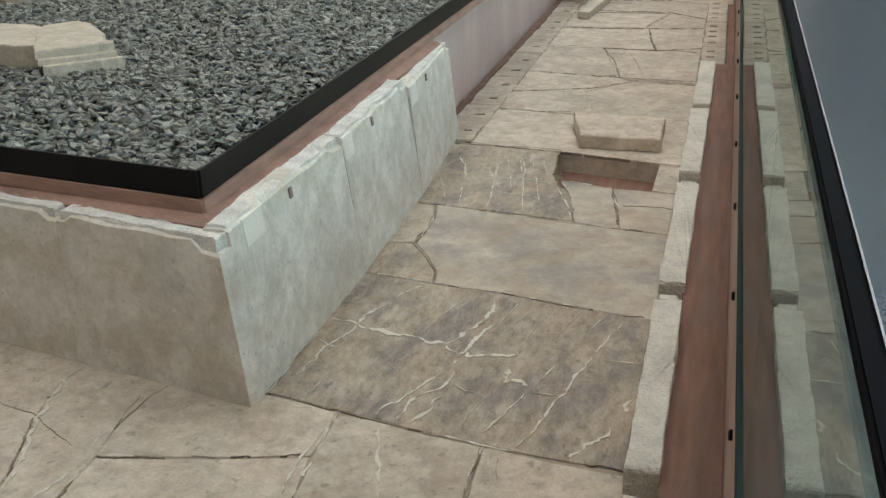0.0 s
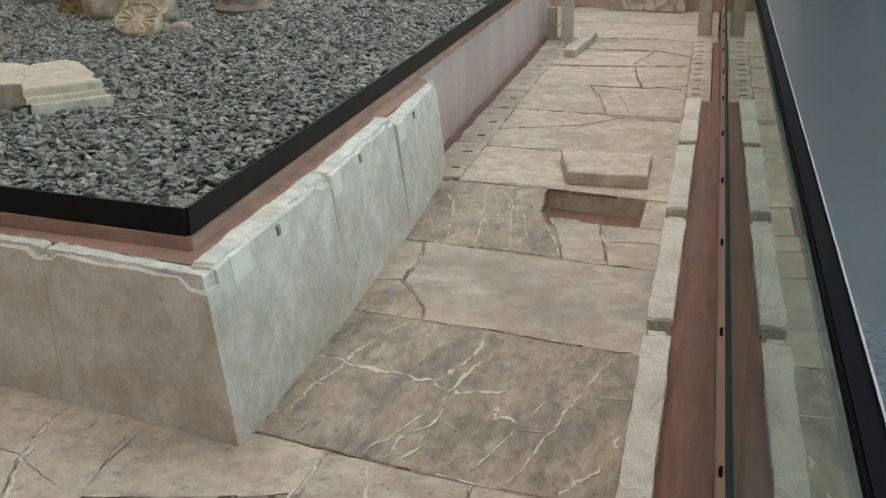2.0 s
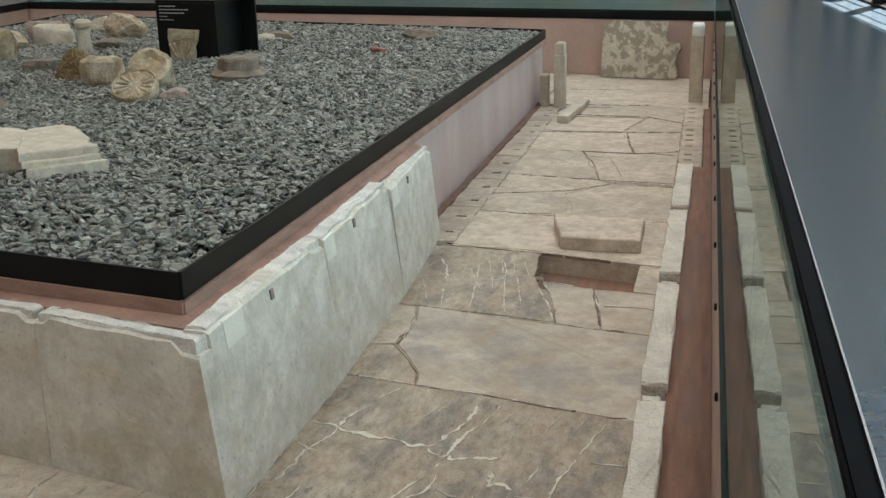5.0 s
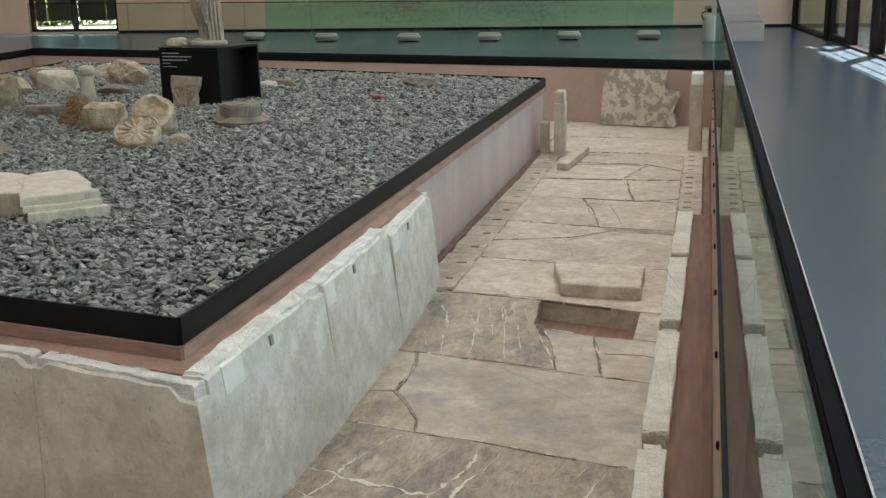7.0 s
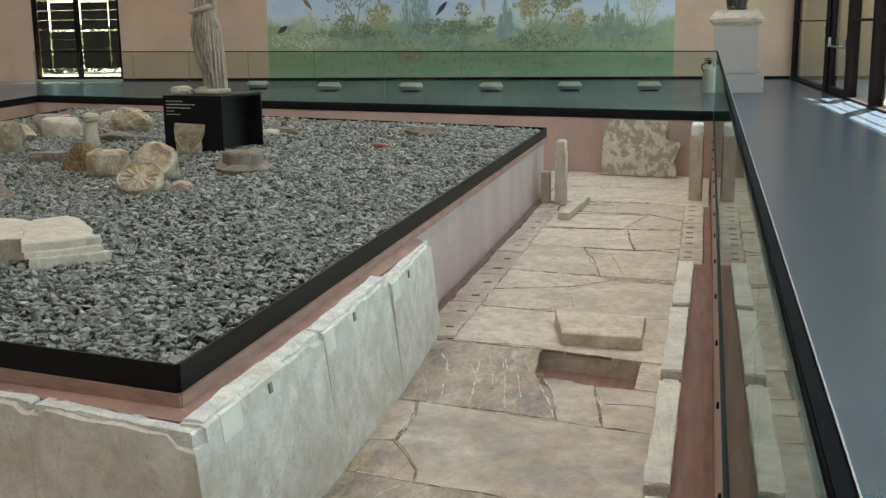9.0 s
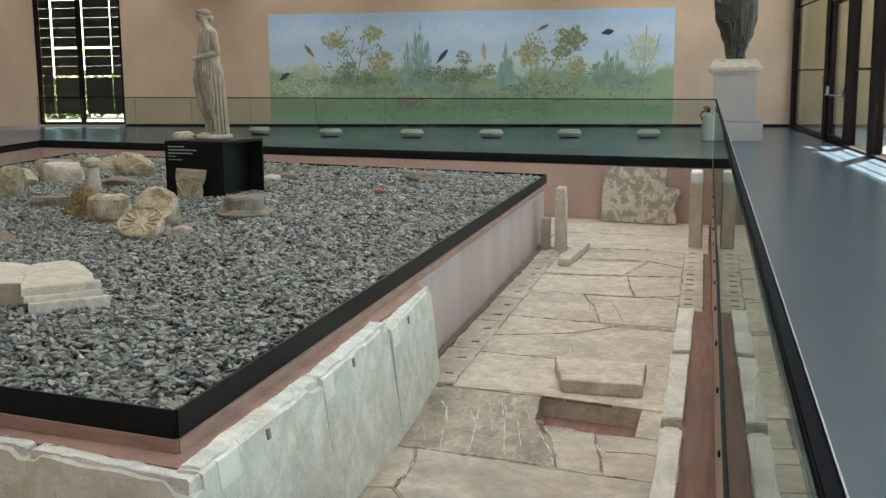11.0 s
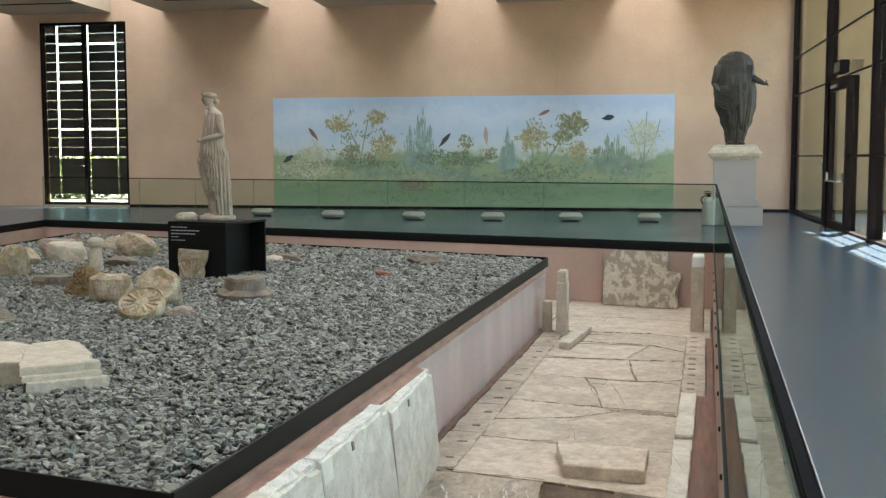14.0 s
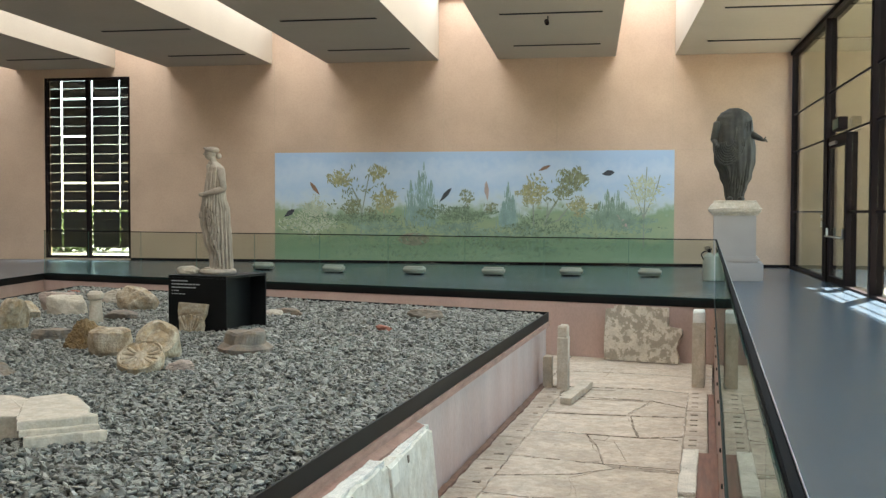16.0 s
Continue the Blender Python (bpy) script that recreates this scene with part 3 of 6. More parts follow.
stone(0, (-1.84, 13.92), (-0.62, 13.77), (-0.22, 13.38), (-0.20, 14.46), (-0.68, 14.67), (-1.80, 14.64))
stone(0, (-2.14, 14.66), (-0.68, 14.69), (-0.19, 14.48), (0.10, 14.46), (0.10, 15.9), (-1.0, 16.05), (-2.14, 16.1))
stone(0, (-2.14, 16.12), (-1.0, 16.07), (0.10, 15.92), (0.12, 17.3), (-1.0, 17.56), (-2.14, 17.8))
stone(0, (-4.5, 16.9), (-2.16, 16.12), (-2.16, 17.8), (-4.5, 18.3))
stone(0, (-4.5, 16.4), (-2.16, 15.3), (-2.16, 16.1), (-4.5, 16.88))
KINDS = [M_SLAB, M_SLAB_DARK, mat("limestone_large", (0.57, 0.485, 0.395), 0.7, var=0.3, scale=2.5, fine=60, bump=0.3, stain=(0.27, 0.235, 0.215), stain_scale=1.5, stain_amount=0.8, mid=0.13, warm=(0.44, 0.32, 0.21), warm_scale=2.5, warm_amount=0.5)]
LABELS = ["worn beige limestone paving slab", "grey-brown weathered slab with mortar-filled cracks", "smooth large limestone slab with grey stains"]
slabs = []
for i, (poly, kind) in enumerate(PAVING):
    z = Z_PIT + rng.uniform(-0.0025, 0.001)
    # shrink towards the middle for an open joint
    cx, cy = sum(p[0] for p in poly) / len(poly), sum(p[1] for p in poly) / len(poly)
    pl = [(x + (cx - x) / max(span((x, y), (cx, cy)), 1e-6) * 0.0015, y + (cy - y) / max(span((x, y), (cx, cy)), 1e-6) * 0.0022) for x, y in poly]
    slabs.append(part("paving_slab", rough_slab(pl, Z_PIT - 0.17, z, rng, 0.006 if i in (7, 8, 9, 11, 12) else 0.004, 0.06, 0.005), KINDS[kind], pit_floor, LABELS[kind]))

# the rest of the floor before the platform
for x0, x1, y0, y1 in ((-1.0, -0.04, -0.4, 0.75), (-1.0, -0.04, 0.76, 1.785), (-2.36, -1.01, 0.1, 0.95), (-2.36, -1.01, 0.96, 1.785), (-3.6, -2.37, 0.2, 1.1), (-3.6, -2.42, 1.11, 1.97), (-4.9, -3.61, 0.5, 1.4), (-4.9, -3.61, 1.41, 2.17),
                       (-5.4, -4.22, 2.21, 3.3), (-5.4, -4.0, 3.32, 4.25), (-6.7, -5.41, 1.2, 2.6), (-6.7, -5.41, 2.61, 4.4), (-8.2, -6.71, 1.6, 3.0), (-8.2, -6.71, 3.01, 4.7)):
    k = [rng.uniform(-0.004, 0.004) for _ in range(4)]
    slabs.append(part("paving_slab", rough_slab([(x0, y0 + k[0]), (x1, y0 + k[1]), (x1, y1 + k[2]), (x0, y1 + k[3])], Z_PIT - 0.15, Z_PIT + rng.uniform(-0.006, 0.004), rng, 0.005, 0.12, 0.006), M_SLAB, pit_floor, LABELS[0]))

def vein(width, *line):
    part("mortar_vein", ribbon(line, Z_PIT + 0.0015, width * 0.84, rng, 0.002, 0.22 if width < 0.012 else 0.0, 0.006), M_VEIN, pit_floor, "pale mortar filling a crack")


def crack(width, *line):
    part("crack", ribbon(line, Z_PIT + 0.001, width * 0.6, rng, 0.002, 0.12, 0.012), M_CRACK, pit_floor, "dark open crack")


vein(0.026, (-1.84, 4.66), (-1.73, 4.63), (-1.66, 4.59), (-1.53, 4.55), (-1.42, 4.54), (-1.34, 4.52), (-1.29, 4.49), (-1.19, 4.48), (-1.16, 4.52))
vein(0.024, (-1.16, 4.52), (-1.14, 4.61), (-1.10, 4.69), (-1.08, 4.75), (-1.06, 4.83), (-1.06, 4.91), (-1.05, 5.00))
vein(0.017, (-1.19, 4.47), (-1.15, 4.42), (-1.11, 4.39), (-1.08, 4.42), (-1.08, 4.50), (-1.06, 4.58), (-1.03, 4.69), (-1.00, 4.75))
vein(0.026, (-1.08, 4.42), (-1.05, 4.38), (-0.98, 4.40), (-0.90, 4.42), (-0.84, 4.44), (-0.82, 4.49))
vein(0.028, (-0.85, 4.34), (-0.84, 4.22), (-0.85, 4.16), (-0.81, 4.19))
vein(0.022, (-0.82, 4.21), (-0.76, 4.19), (-0.73, 4.17))
vein(0.011, (-1.49, 5.13), (-1.54, 5.06), (-1.58, 4.98), (-1.61, 4.92))
vein(0.022, (-1.62, 4.84), (-1.66, 4.78), (-1.68, 4.67), (-1.69, 4.62))
vein(0.016, (-1.69, 4.62), (-1.68, 4.54), (-1.72, 4.44), (-1.76, 4.34), (-1.77, 4.25), (-1.78, 4.13), (-1.79, 4.05))
vein(0.01, (-1.83, 4.42), (-1.75, 4.36), (-1.69, 4.35))
vein(0.008, (-1.69, 3.88), (-1.67, 3.94), (-1.67, 4.01))
vein(0.016, (-1.33, 3.79), (-1.32, 3.85), (-1.27, 3.90), (-1.24, 3.97), (-1.20, 4.07), (-1.17, 4.15), (-1.14, 4.20))
vein(0.014, (-1.23, 3.77), (-1.22, 3.84), (-1.21, 3.90), (-1.19, 3.96), (-1.15, 4.03), (-1.11, 4.08), (-1.09, 4.17), (-1.10, 4.27), (-1.11, 4.32), (-1.08, 4.39))
vein(0.018, (-1.16, 3.74), (-1.14, 3.82), (-1.11, 3.90), (-1.10, 3.98), (-1.08, 4.03), (-1.07, 4.11))
vein(0.01, (-1.05, 4.09), (-1.00, 4.07), (-0.96, 4.06))
vein(0.006, (-0.95, 3.77), (-0.94, 3.87), (-0.92, 3.97), (-0.89, 4.07))
vein(0.011, (-0.85, 3.74), (-0.81, 3.85), (-0.77, 3.97), (-0.75, 4.04), (-0.74, 4.09))
vein(0.013, (-0.69, 3.66), (-0.65, 3.78), (-0.62, 3.91), (-0.61, 4.01), (-0.58, 4.10), (-0.55, 4.22), (-0.53, 4.33), (-0.50, 4.45), (-0.47, 4.58), (-0.43, 4.73), (-0.38, 4.89))
vein(0.026, (-0.47, 3.63), (-0.45, 3.69), (-0.42, 3.73), (-0.39, 3.76), (-0.36, 3.83), (-0.32, 3.95), (-0.29, 4.07), (-0.26, 4.15))
vein(0.009, (-0.68, 4.22), (-0.66, 4.33), (-0.65, 4.37))
vein(0.006, (-0.71, 4.11), (-0.60, 4.10))
vein(0.006, (-0.46, 4.48), (-0.38, 4.47), (-0.26, 4.47))
vein(0.005, (-0.99, 4.74), (-0.96, 4.88), (-0.93, 5.04))
vein(0.005, (-1.35, 4.56), (-1.31, 4.71), (-1.26, 4.89), (-1.21, 5.00))
vein(0.004, (-0.68, 4.65), (-0.65, 4.83), (-0.60, 4.99))
vein(0.004, (-0.83, 4.62), (-0.78, 4.85), (-0.74, 5.02))
vein(0.004, (-0.55, 4.68), (-0.50, 4.88), (-0.46, 4.96))
vein(0.004, (-0.99, 4.46), (-0.92, 4.73), (-0.84, 5.01))
vein(0.015, (-1.29, 3.72), (-1.27, 3.64), (-1.24, 3.56), (-1.20, 3.40), (-1.17, 3.29), (-1.14, 3.21))
vein(0.024, (-2.58, 2.94), (-2.60, 3.06), (-2.67, 3.25), (-2.75, 3.44), (-2.77, 3.53), (-2.82, 3.70), (-2.84, 3.81))
vein(0.02, (-2.43, 2.94), (-2.41, 3.00), (-2.39, 3.06), (-2.39, 3.16))
vein(0.015, (-2.39, 3.31), (-2.41, 3.39), (-2.39, 3.43))
vein(0.014, (-1.50, 3.14), (-1.52, 3.27), (-1.52, 3.39), (-1.51, 3.51), (-1.50, 3.62))
vein(0.008, (-1.37, 7.51), (-1.31, 7.25), (-1.26, 6.93))
vein(0.006, (-1.50, 7.56), (-1.40, 7.16), (-1.32, 6.80))
vein(0.012, (-1.85, 7.49), (-1.74, 7.23), (-1.66, 6.92))
vein(0.006, (-1.24, 7.58), (-1.13, 7.15))
vein(0.006, (-1.58, 7.26), (-1.40, 6.79))
vein(0.009, (-1.52, 7.31), (-1.46, 6.85), (-1.40, 6.42))
vein(0.010, (-1.75, 7.31), (-1.67, 6.85), (-1.60, 6.45))
vein(0.009, (-1.40, 7.57), (-1.27, 6.95), (-1.16, 6.36))
vein(0.013, (-1.03, 6.90), (-0.92, 6.62), (-0.85, 6.30))
vein(0.009, (-1.88, 7.02), (-1.78, 6.75), (-1.70, 6.47))
vein(0.008, (-1.58, 7.05), (-1.34, 7.02), (-1.10, 6.98))
vein(0.008, (-1.52, 6.75), (-1.25, 6.70), (-1.00, 6.66))
vein(0.008, (-1.30, 7.50), (-1.18, 7.00), (-1.08, 6.50))
vein(0.007, (-1.35, 7.20), (-1.18, 7.16), (-1.02, 7.12))
crack(0.009, (-0.84, 3.64), (-0.83, 3.52), (-0.83, 3.38), (-0.83, 3.28))
crack(0.0037, (-0.75, 3.57), (-0.74, 3.50), (-0.72, 3.42))
crack(0.0053, (-3.01, 3.55), (-2.79, 3.48), (-2.48, 3.29))
crack(0.006, (-2.38, 3.45), (-2.40, 3.58), (-2.41, 3.73))
crack(0.009, (-0.85, 12.50), (-0.77, 12.01), (-0.67, 11.54))
crack(0.007, (-0.90, 12.73), (-0.81, 13.13), (-0.67, 13.65))
crack(0.012, (-1.21, 11.49), (-1.10, 10.95), (-0.98, 10.45), (-0.92, 10.18))
crack(0.005, (-0.92, 11.27), (-0.83, 10.88), (-0.71, 10.28))
crack(0.007, (-1.13, 11.28), (-1.01, 11.25), (-0.98, 11.46), (-1.07, 11.53))
crack(0.008, (-1.63, 11.63), (-1.25, 11.54), (-0.66, 11.48))
crack(0.006, (-1.89, 12.74), (-1.41, 12.68), (-0.95, 12.72))
crack(0.008, (-1.59, 13.70), (-1.17, 13.73), (-0.67, 13.69))
crack(0.008, (-0.92, 10.18), (-0.65, 10.16), (-0.23, 10.12))
crack(0.007, (-1.41, 9.54), (-1.16, 9.60), (-0.94, 9.88), (-0.75, 10.08))
crack(0.006, (-0.62, 11.50), (-0.26, 11.44))
crack(0.005, (-1.68, 14.41), (-1.15, 14.45))
crack(0.005, (-1.41, 15.60), (-1.35, 16.68))
crack(0.004, (-1.29, 10.18), (-0.97, 10.26))
crack(0.005, (-1.03, 8.94), (-1.14, 9.50))
crack(0.005, (-1.18, 9.62), (-1.10, 9.17), (-1.10, 8.97))
crack(0.005, (-1.89, 7.86), (-1.61, 7.79), (-1.39, 7.79), (-1.12, 7.75))
crack(0.005, (-1.82, 8.85), (-1.28, 8.85), (-1.17, 8.90))
crack(0.0045, (-1.72, 5.73), (-1.58, 5.53), (-1.47, 5.34), (-1.44, 5.19))
crack(0.0045, (-1.70, 5.75), (-1.69, 6.0), (-1.72, 6.22), (-1.76, 6.38))
crack(0.0037, (-0.55, 6.6), (-0.3, 6.62), (-0.12, 6.5))
# crumbs of mortar and dirt left in the joints
rj = random.Random(31)
M_DIRT = mat("joint_dirt", (0.30, 0.235, 0.175), 0.95, var=0.5, scale=14, fine=80, bump=0.6)
for plan, kind in PAVING:
    for a, b in zip(plan, plan[1:] + plan[:1]):
        if span(a, b) > 0.3 and rj.random() < 0.8:
            part("joint_fill", ribbon([a, b], Z_PIT + 0.001, 0.010, rj, 0.002, 0.45, 0.008), M_DIRT if rj.random() < 0.6 else M_VEIN, pit_floor)

# slotted border stones along both sides
for k in range(6):
    y0, y1 = 7.9 + 1.09 * k, 7.9 + 1.09 * (k + 1) - 0.012
    part("border_stone", rough_slab([(-2.165, y0), (-1.842, y0), (-1.838, y0 + 0.5), (-1.842, y1), (-2.165, y1)], Z_PIT - 0.15, Z_PIT + 0.008 + rng.uniform(-0.006, 0.006), rng, 0.016, 0.06, 0.012), M_SLAB, pit_floor, "border stone with clamp slots")
    for j in range(2):
        yy = y0 + 0.25 + 0.42 * j + rng.uniform(-0.05, 0.05)
        part("clamp_slot", rough_slab([(-1.97 + rng.uniform(-0.03, 0.03), yy), (-1.905, yy + rng.uniform(-0.02, 0.02)), (-1.91, yy + 0.035), (-1.96, yy + 0.03)], Z_PIT, Z_PIT + 0.0165, rng, 0.008, 0.02, 0.002), M_BED, pit_floor)
for k in range(3):
    y0, y1 = 10.25 + 1.45 * k, 10.25 + 1.45 * (k + 1) - 0.012
    part("border_stone", rough_slab([(-0.205, y0), (0.035, y0), (0.035, y1), (-0.205, y1)], Z_PIT - 0.15, Z_PIT + 0.012 + rng.uniform(-0.004, 0.004), rng, 0.008, 0.08, 0.015), M_SLAB, pit_floor, "border stone with clamp slots")
    for j in range(4):
        yy = y0 + 0.2 + 0.33 * j + rng.uniform(-0.05, 0.05)
        part("clamp_slot", bbox(-0.155, yy, Z_PIT, -0.075, yy + 0.04, Z_PIT + 0.019), M_BED, pit_floor)
part("red_strip", bbox(0.045, 10.15, Z_PIT - 0.15, 0.12, 14.3, Z_PIT + 0.03, 0.006), M_RED, pit_floor, "reddish-brown fill strip")
part("mortar_foot", rough_slab([(-2.178, 7.5), (-2.115, 7.5), (-2.125, 10.0), (-2.105, 12.5), (-2.115, 15.1), (-2.178, 15.1)], Z_PIT - 0.1, Z_PIT + 0.03, rng, 0.010, 0.11, 0.012), mat("red_brown_mortar", (0.25, 0.145, 0.105), 0.95, var=0.5, scale=9, bump=0.6), pit_floor, "ragged reddish mortar line at the wall foot")
board = bmesh.new()
prism(board, [(-0.112, -0.4), (0.0985, -0.4), (0.1227, 10.12), (-0.10, 10.12)], -1.1, -0.86)
part("red_board", board, M_RED, pit_floor, "weathered reddish-brown board")
part("pit_bottom", bbox(-1.1, 6.9, -1.19, -0.36, 7.72, -1.183), M_RED, pit_floor, "reddish bottom of the open pit")


# ---- parapets ----
def wall_stone(p, q, thick, z0, z1, lean, rng, top_mat_rough=0.02, seg=0.05, notch=(), end_lean=0.0):
    """An upright slab from p to q, its face on the right of that way, with an uneven broken top; lean: how far the top goes back."""
    n = span(p, q)
    d = Vector((q[0] - p[0], q[1] - p[1])) / n
    nrm = Vector((-d.y, d.x))
    cols = max(6, int(n / seg))
    zs = [z0, z0 + 0.05, z0 + (z1 - z0) * 0.35, z0 + (z1 - z0) * 0.7, z1 - 0.05, z1 - 0.012]
    off = rng.uniform(-90, 90)
    bm, rows = bmesh.new(), []
    for i in range(cols + 1):
        s = n * i / cols
        top = z1 + 0.014 * noise.noise(Vector((s * 6, off, 0))) + 0.02 * noise.noise(Vector((s * 1.7, off, 3)))
        for a, b, dz in notch:
            if a <= s <= b:
                top -= dz
        col = []
        for z in zs:
            zz = min(z, top - 0.012 if z > z1 - 0.02 else top - 0.03) if z > z0 + 0.1 else z
            k = (zz - z0) / (z1 - z0)
            w = lean * k + 0.006 * noise.noise(Vector((s * 3, zz * 3, off)))
            col.append((s - end_lean * k * (i / cols), w, zz))
        s0, s = s, s - end_lean * (i / cols)
        col.append((s, lean + 0.018 + 0.01 * noise.noise(Vector((s * 9, off, 7))), top))
        for f in (0.35, 0.7, 1.0):
            col.append((s, lean + 0.018 + (thick - 0.018) * f, top + 0.012 * noise.noise(Vector((s * 8, f * 9, off)))))
        col.append((s0, lean * 0.5 + thick, z0))
        rows.append([bm.verts.new((p[0] + d.x * a + nrm.x * b, p[1] + d.y * a + nrm.y * b, c)) for a, b, c in col])
    for r0, r1 in zip(rows, rows[1:]):
        for i in range(len(r0)):
            j = (i + 1) % len(r0)
            bm.faces.new((r0[i], r1[i], r1[j], r0[j]))
    bm.faces.new(rows[0]), bm.faces.new(rows[-1][::-1])
    return bm


def parapet(name_label, p, q, thick, z1, lean, notch=(), end_lean=0.0):
    t = thing("parapet_slab", Matrix.Translation((*p, Z_PIT)), name_label, "parapet slab", "upright slabs round the platform")
    part("slab", wall_stone(p, q, thick, Z_PIT, z1, lean, rng, notch=notch, end_lean=end_lean), M_PARAPET, t)
    n = span(p, q) - end_lean
    d = Vector((q[0] - p[0], q[1] - p[1])).normalized()
    nr = Vector((-d.y, d.x))
    o = lean + 0.014
    c = [(p[0] + d.x * a + nr.x * b, p[1] + d.y * a + nr.y * b) for a, b in ((0.02, o), (n - 0.02, o), (n - 0.02, lean + thick - 0.005), (0.02, lean + thick - 0.005))]
    part("top_mortar", rough_slab(c, z1 - 0.06, z1 + 0.008, rng, 0.008, 0.03, 0.010, 0.010), M_PLASTER, t, "rough white mortar on the broken top")
    return t


CR = (-1.880, 3.735)
side = [("tall grey-white limestone slab at the parapet corner", (-1.865, 3.86), (-1.850, 5.25), 0.115, -0.252, 0.10, ((1.2, 1.4, 0.03),)),
        ("grey-white limestone slab with a chipped top", (-1.850, 5.255), (-1.885, 6.60), 0.11, -0.252, 0.10, ((1.24, 1.35, 0.03),)),
        ("grey-white limestone slab with a rounded broken end", (-1.885, 6.605), (-1.985, 8.05), 0.09, -0.298, 0.075, ((1.30, 1.37, 0.025), (1.371, 1.5, 0.06)))]


def on_face(p, q, lean, z1, s0, s1, z0, zt, d0, d1):
    """A small block on the face of a leaning slab: s along it, d out of the face."""
    n = span(p, q)
    d = Vector((q[0] - p[0], q[1] - p[1])) / n
    bm = bmesh.new()
    vs = []
    for z in (z0, zt):
        back = lean * (z - Z_PIT) / (z1 - Z_PIT)
        for t_, w in ((s0, d0), (s1, d0), (s1, d1), (s0, d1)):
            vs.append(bm.verts.new((p[0] + d.x * t_ + d.y * (w - back), p[1] + d.y * t_ - d.x * (w - back), z)))
    for f_ in ((0, 3, 2, 1), (4, 5, 6, 7), (0, 1, 5, 4), (1, 2, 6, 5), (2, 3, 7, 6), (3, 0, 4, 7)):
        bm.faces.new([vs[i] for i in f_])
    bmesh.ops.bevel(bm, geom=bm.edges[:], offset=0.0025, segments=1, affect="EDGES")
    return bm


for (lab, p, q, thick, z1, lean, notch), peg, patch in zip(side, (0.64, 0.54, 0.52), ((0.13, 0.33), (0.012, 0.17), (0.012, 0.20))):
    t = parapet(lab, p, q, thick, z1, lean, notch=notch)
    part("peg_hole", on_face(p, q, lean, z1, peg, peg + 0.035, z1 - 0.085, z1 - 0.035, -0.02, 0.007), M_BED, t, "small dark peg hole")
    part("repair_patch", on_face(p, q, lean, z1, *patch, z1 - 0.135, z1 - 0.006, -0.02, 0.005), M_REPAIR, t, "pale squared repair at the top corner")
near_dir = Vector((-3.376 + 1.894, 4.072 - 3.733)).normalized()
ends = [0.0, 1.02, 2.35, 3.7, 5.0, 6.3]
for a, b in zip(ends, ends[1:]):
    q = (CR[0] + near_dir.x * a, CR[1] + near_dir.y * a)
    p = (CR[0] + near_dir.x * (b - 0.003), CR[1] + near_dir.y * (b - 0.003))
    parapet("grey-beige limestone slab beside the corner of the platform" if a == 0 else "grey-beige limestone slab facing the viewer", p, q, 0.10, -0.275, 0.012,
            notch=((0.0, 0.06, 0.03), (b - a - 0.12, b - a, 0.05)) if a == 0 else ((b - a - 0.08, b - a, 0.035),), end_lean=0.1 if a == 0 else 0.0)

M_LEDGE = mat("reddish_ledge", (0.41, 0.235, 0.175), 0.85, var=0.4, scale=5, fine=60, bump=0.3, stretch=(1, 1, 5))
led = bmesh.new()
A = [(-2.187, 7.95, -0.252), (-2.187, 4.072, -0.252), (-6.6, 4.832, -0.252)]
B = [(-2.09, 7.95, -0.285), (-2.055, 3.90, -0.268), (-6.6, 4.80, -0.275)]
va, vb = [led.verts.new(p) for p in A], [led.verts.new(p) for p in B]
vc = [led.verts.new((x, y, -0.9)) for x, y, z in B]
for i in range(2):
    led.faces.new((va[i], va[i + 1], vb[i + 1], vb[i])), led.faces.new((vb[i], vb[i + 1], vc[i + 1], vc[i]))
led.faces.new((va[0], vb[0], vc[0]))
solo("platform_ledge", led, M_LEDGE, "pink rendered ledge between parapet and platform wall", "ledge", kind="structure")

# low broken row beside the balustrade
ROW = [(1.9, 3.14), (3.26, 4.83), (4.92, 6.59), (6.66, 8.34), (8.45, 10.16)]


def xl(y):
    return -0.236 + 0.007 * (y - 3.2)


def xr(y):
    return min(-0.046, -0.110 + 0.0092 * (y - 3.2))


for k, (a, b) in enumerate(ROW):
    t = thing("curb_stone", Matrix.Translation((-0.14, (a + b) / 2, Z_PIT)), "low broken limestone upright with a picked top", "curb stone", "low stones beside the board")
    e = b - 0.09
    part("stone", rough_slab([(xl(a), a), (xr(a), a + 0.01), (xr(e), e), (xl(e), e - 0.015)], Z_PIT - 0.02, -0.80 + rng.uniform(-0.014, 0.014), rng, 0.005, 0.045, 0.014, 0.012), M_ROUGH, t)
    part("tenon", rough_slab([(xl(b) + 0.012, e - 0.03), (xr(b) - 0.02, e - 0.03), (xr(b) - 0.02, b + 0.02), (xl(b) + 0.012, b + 0.025)], Z_PIT - 0.02, -0.84, rng, 0.006, 0.04, 0.01), M_PARAPET, t, "smoother recessed end")

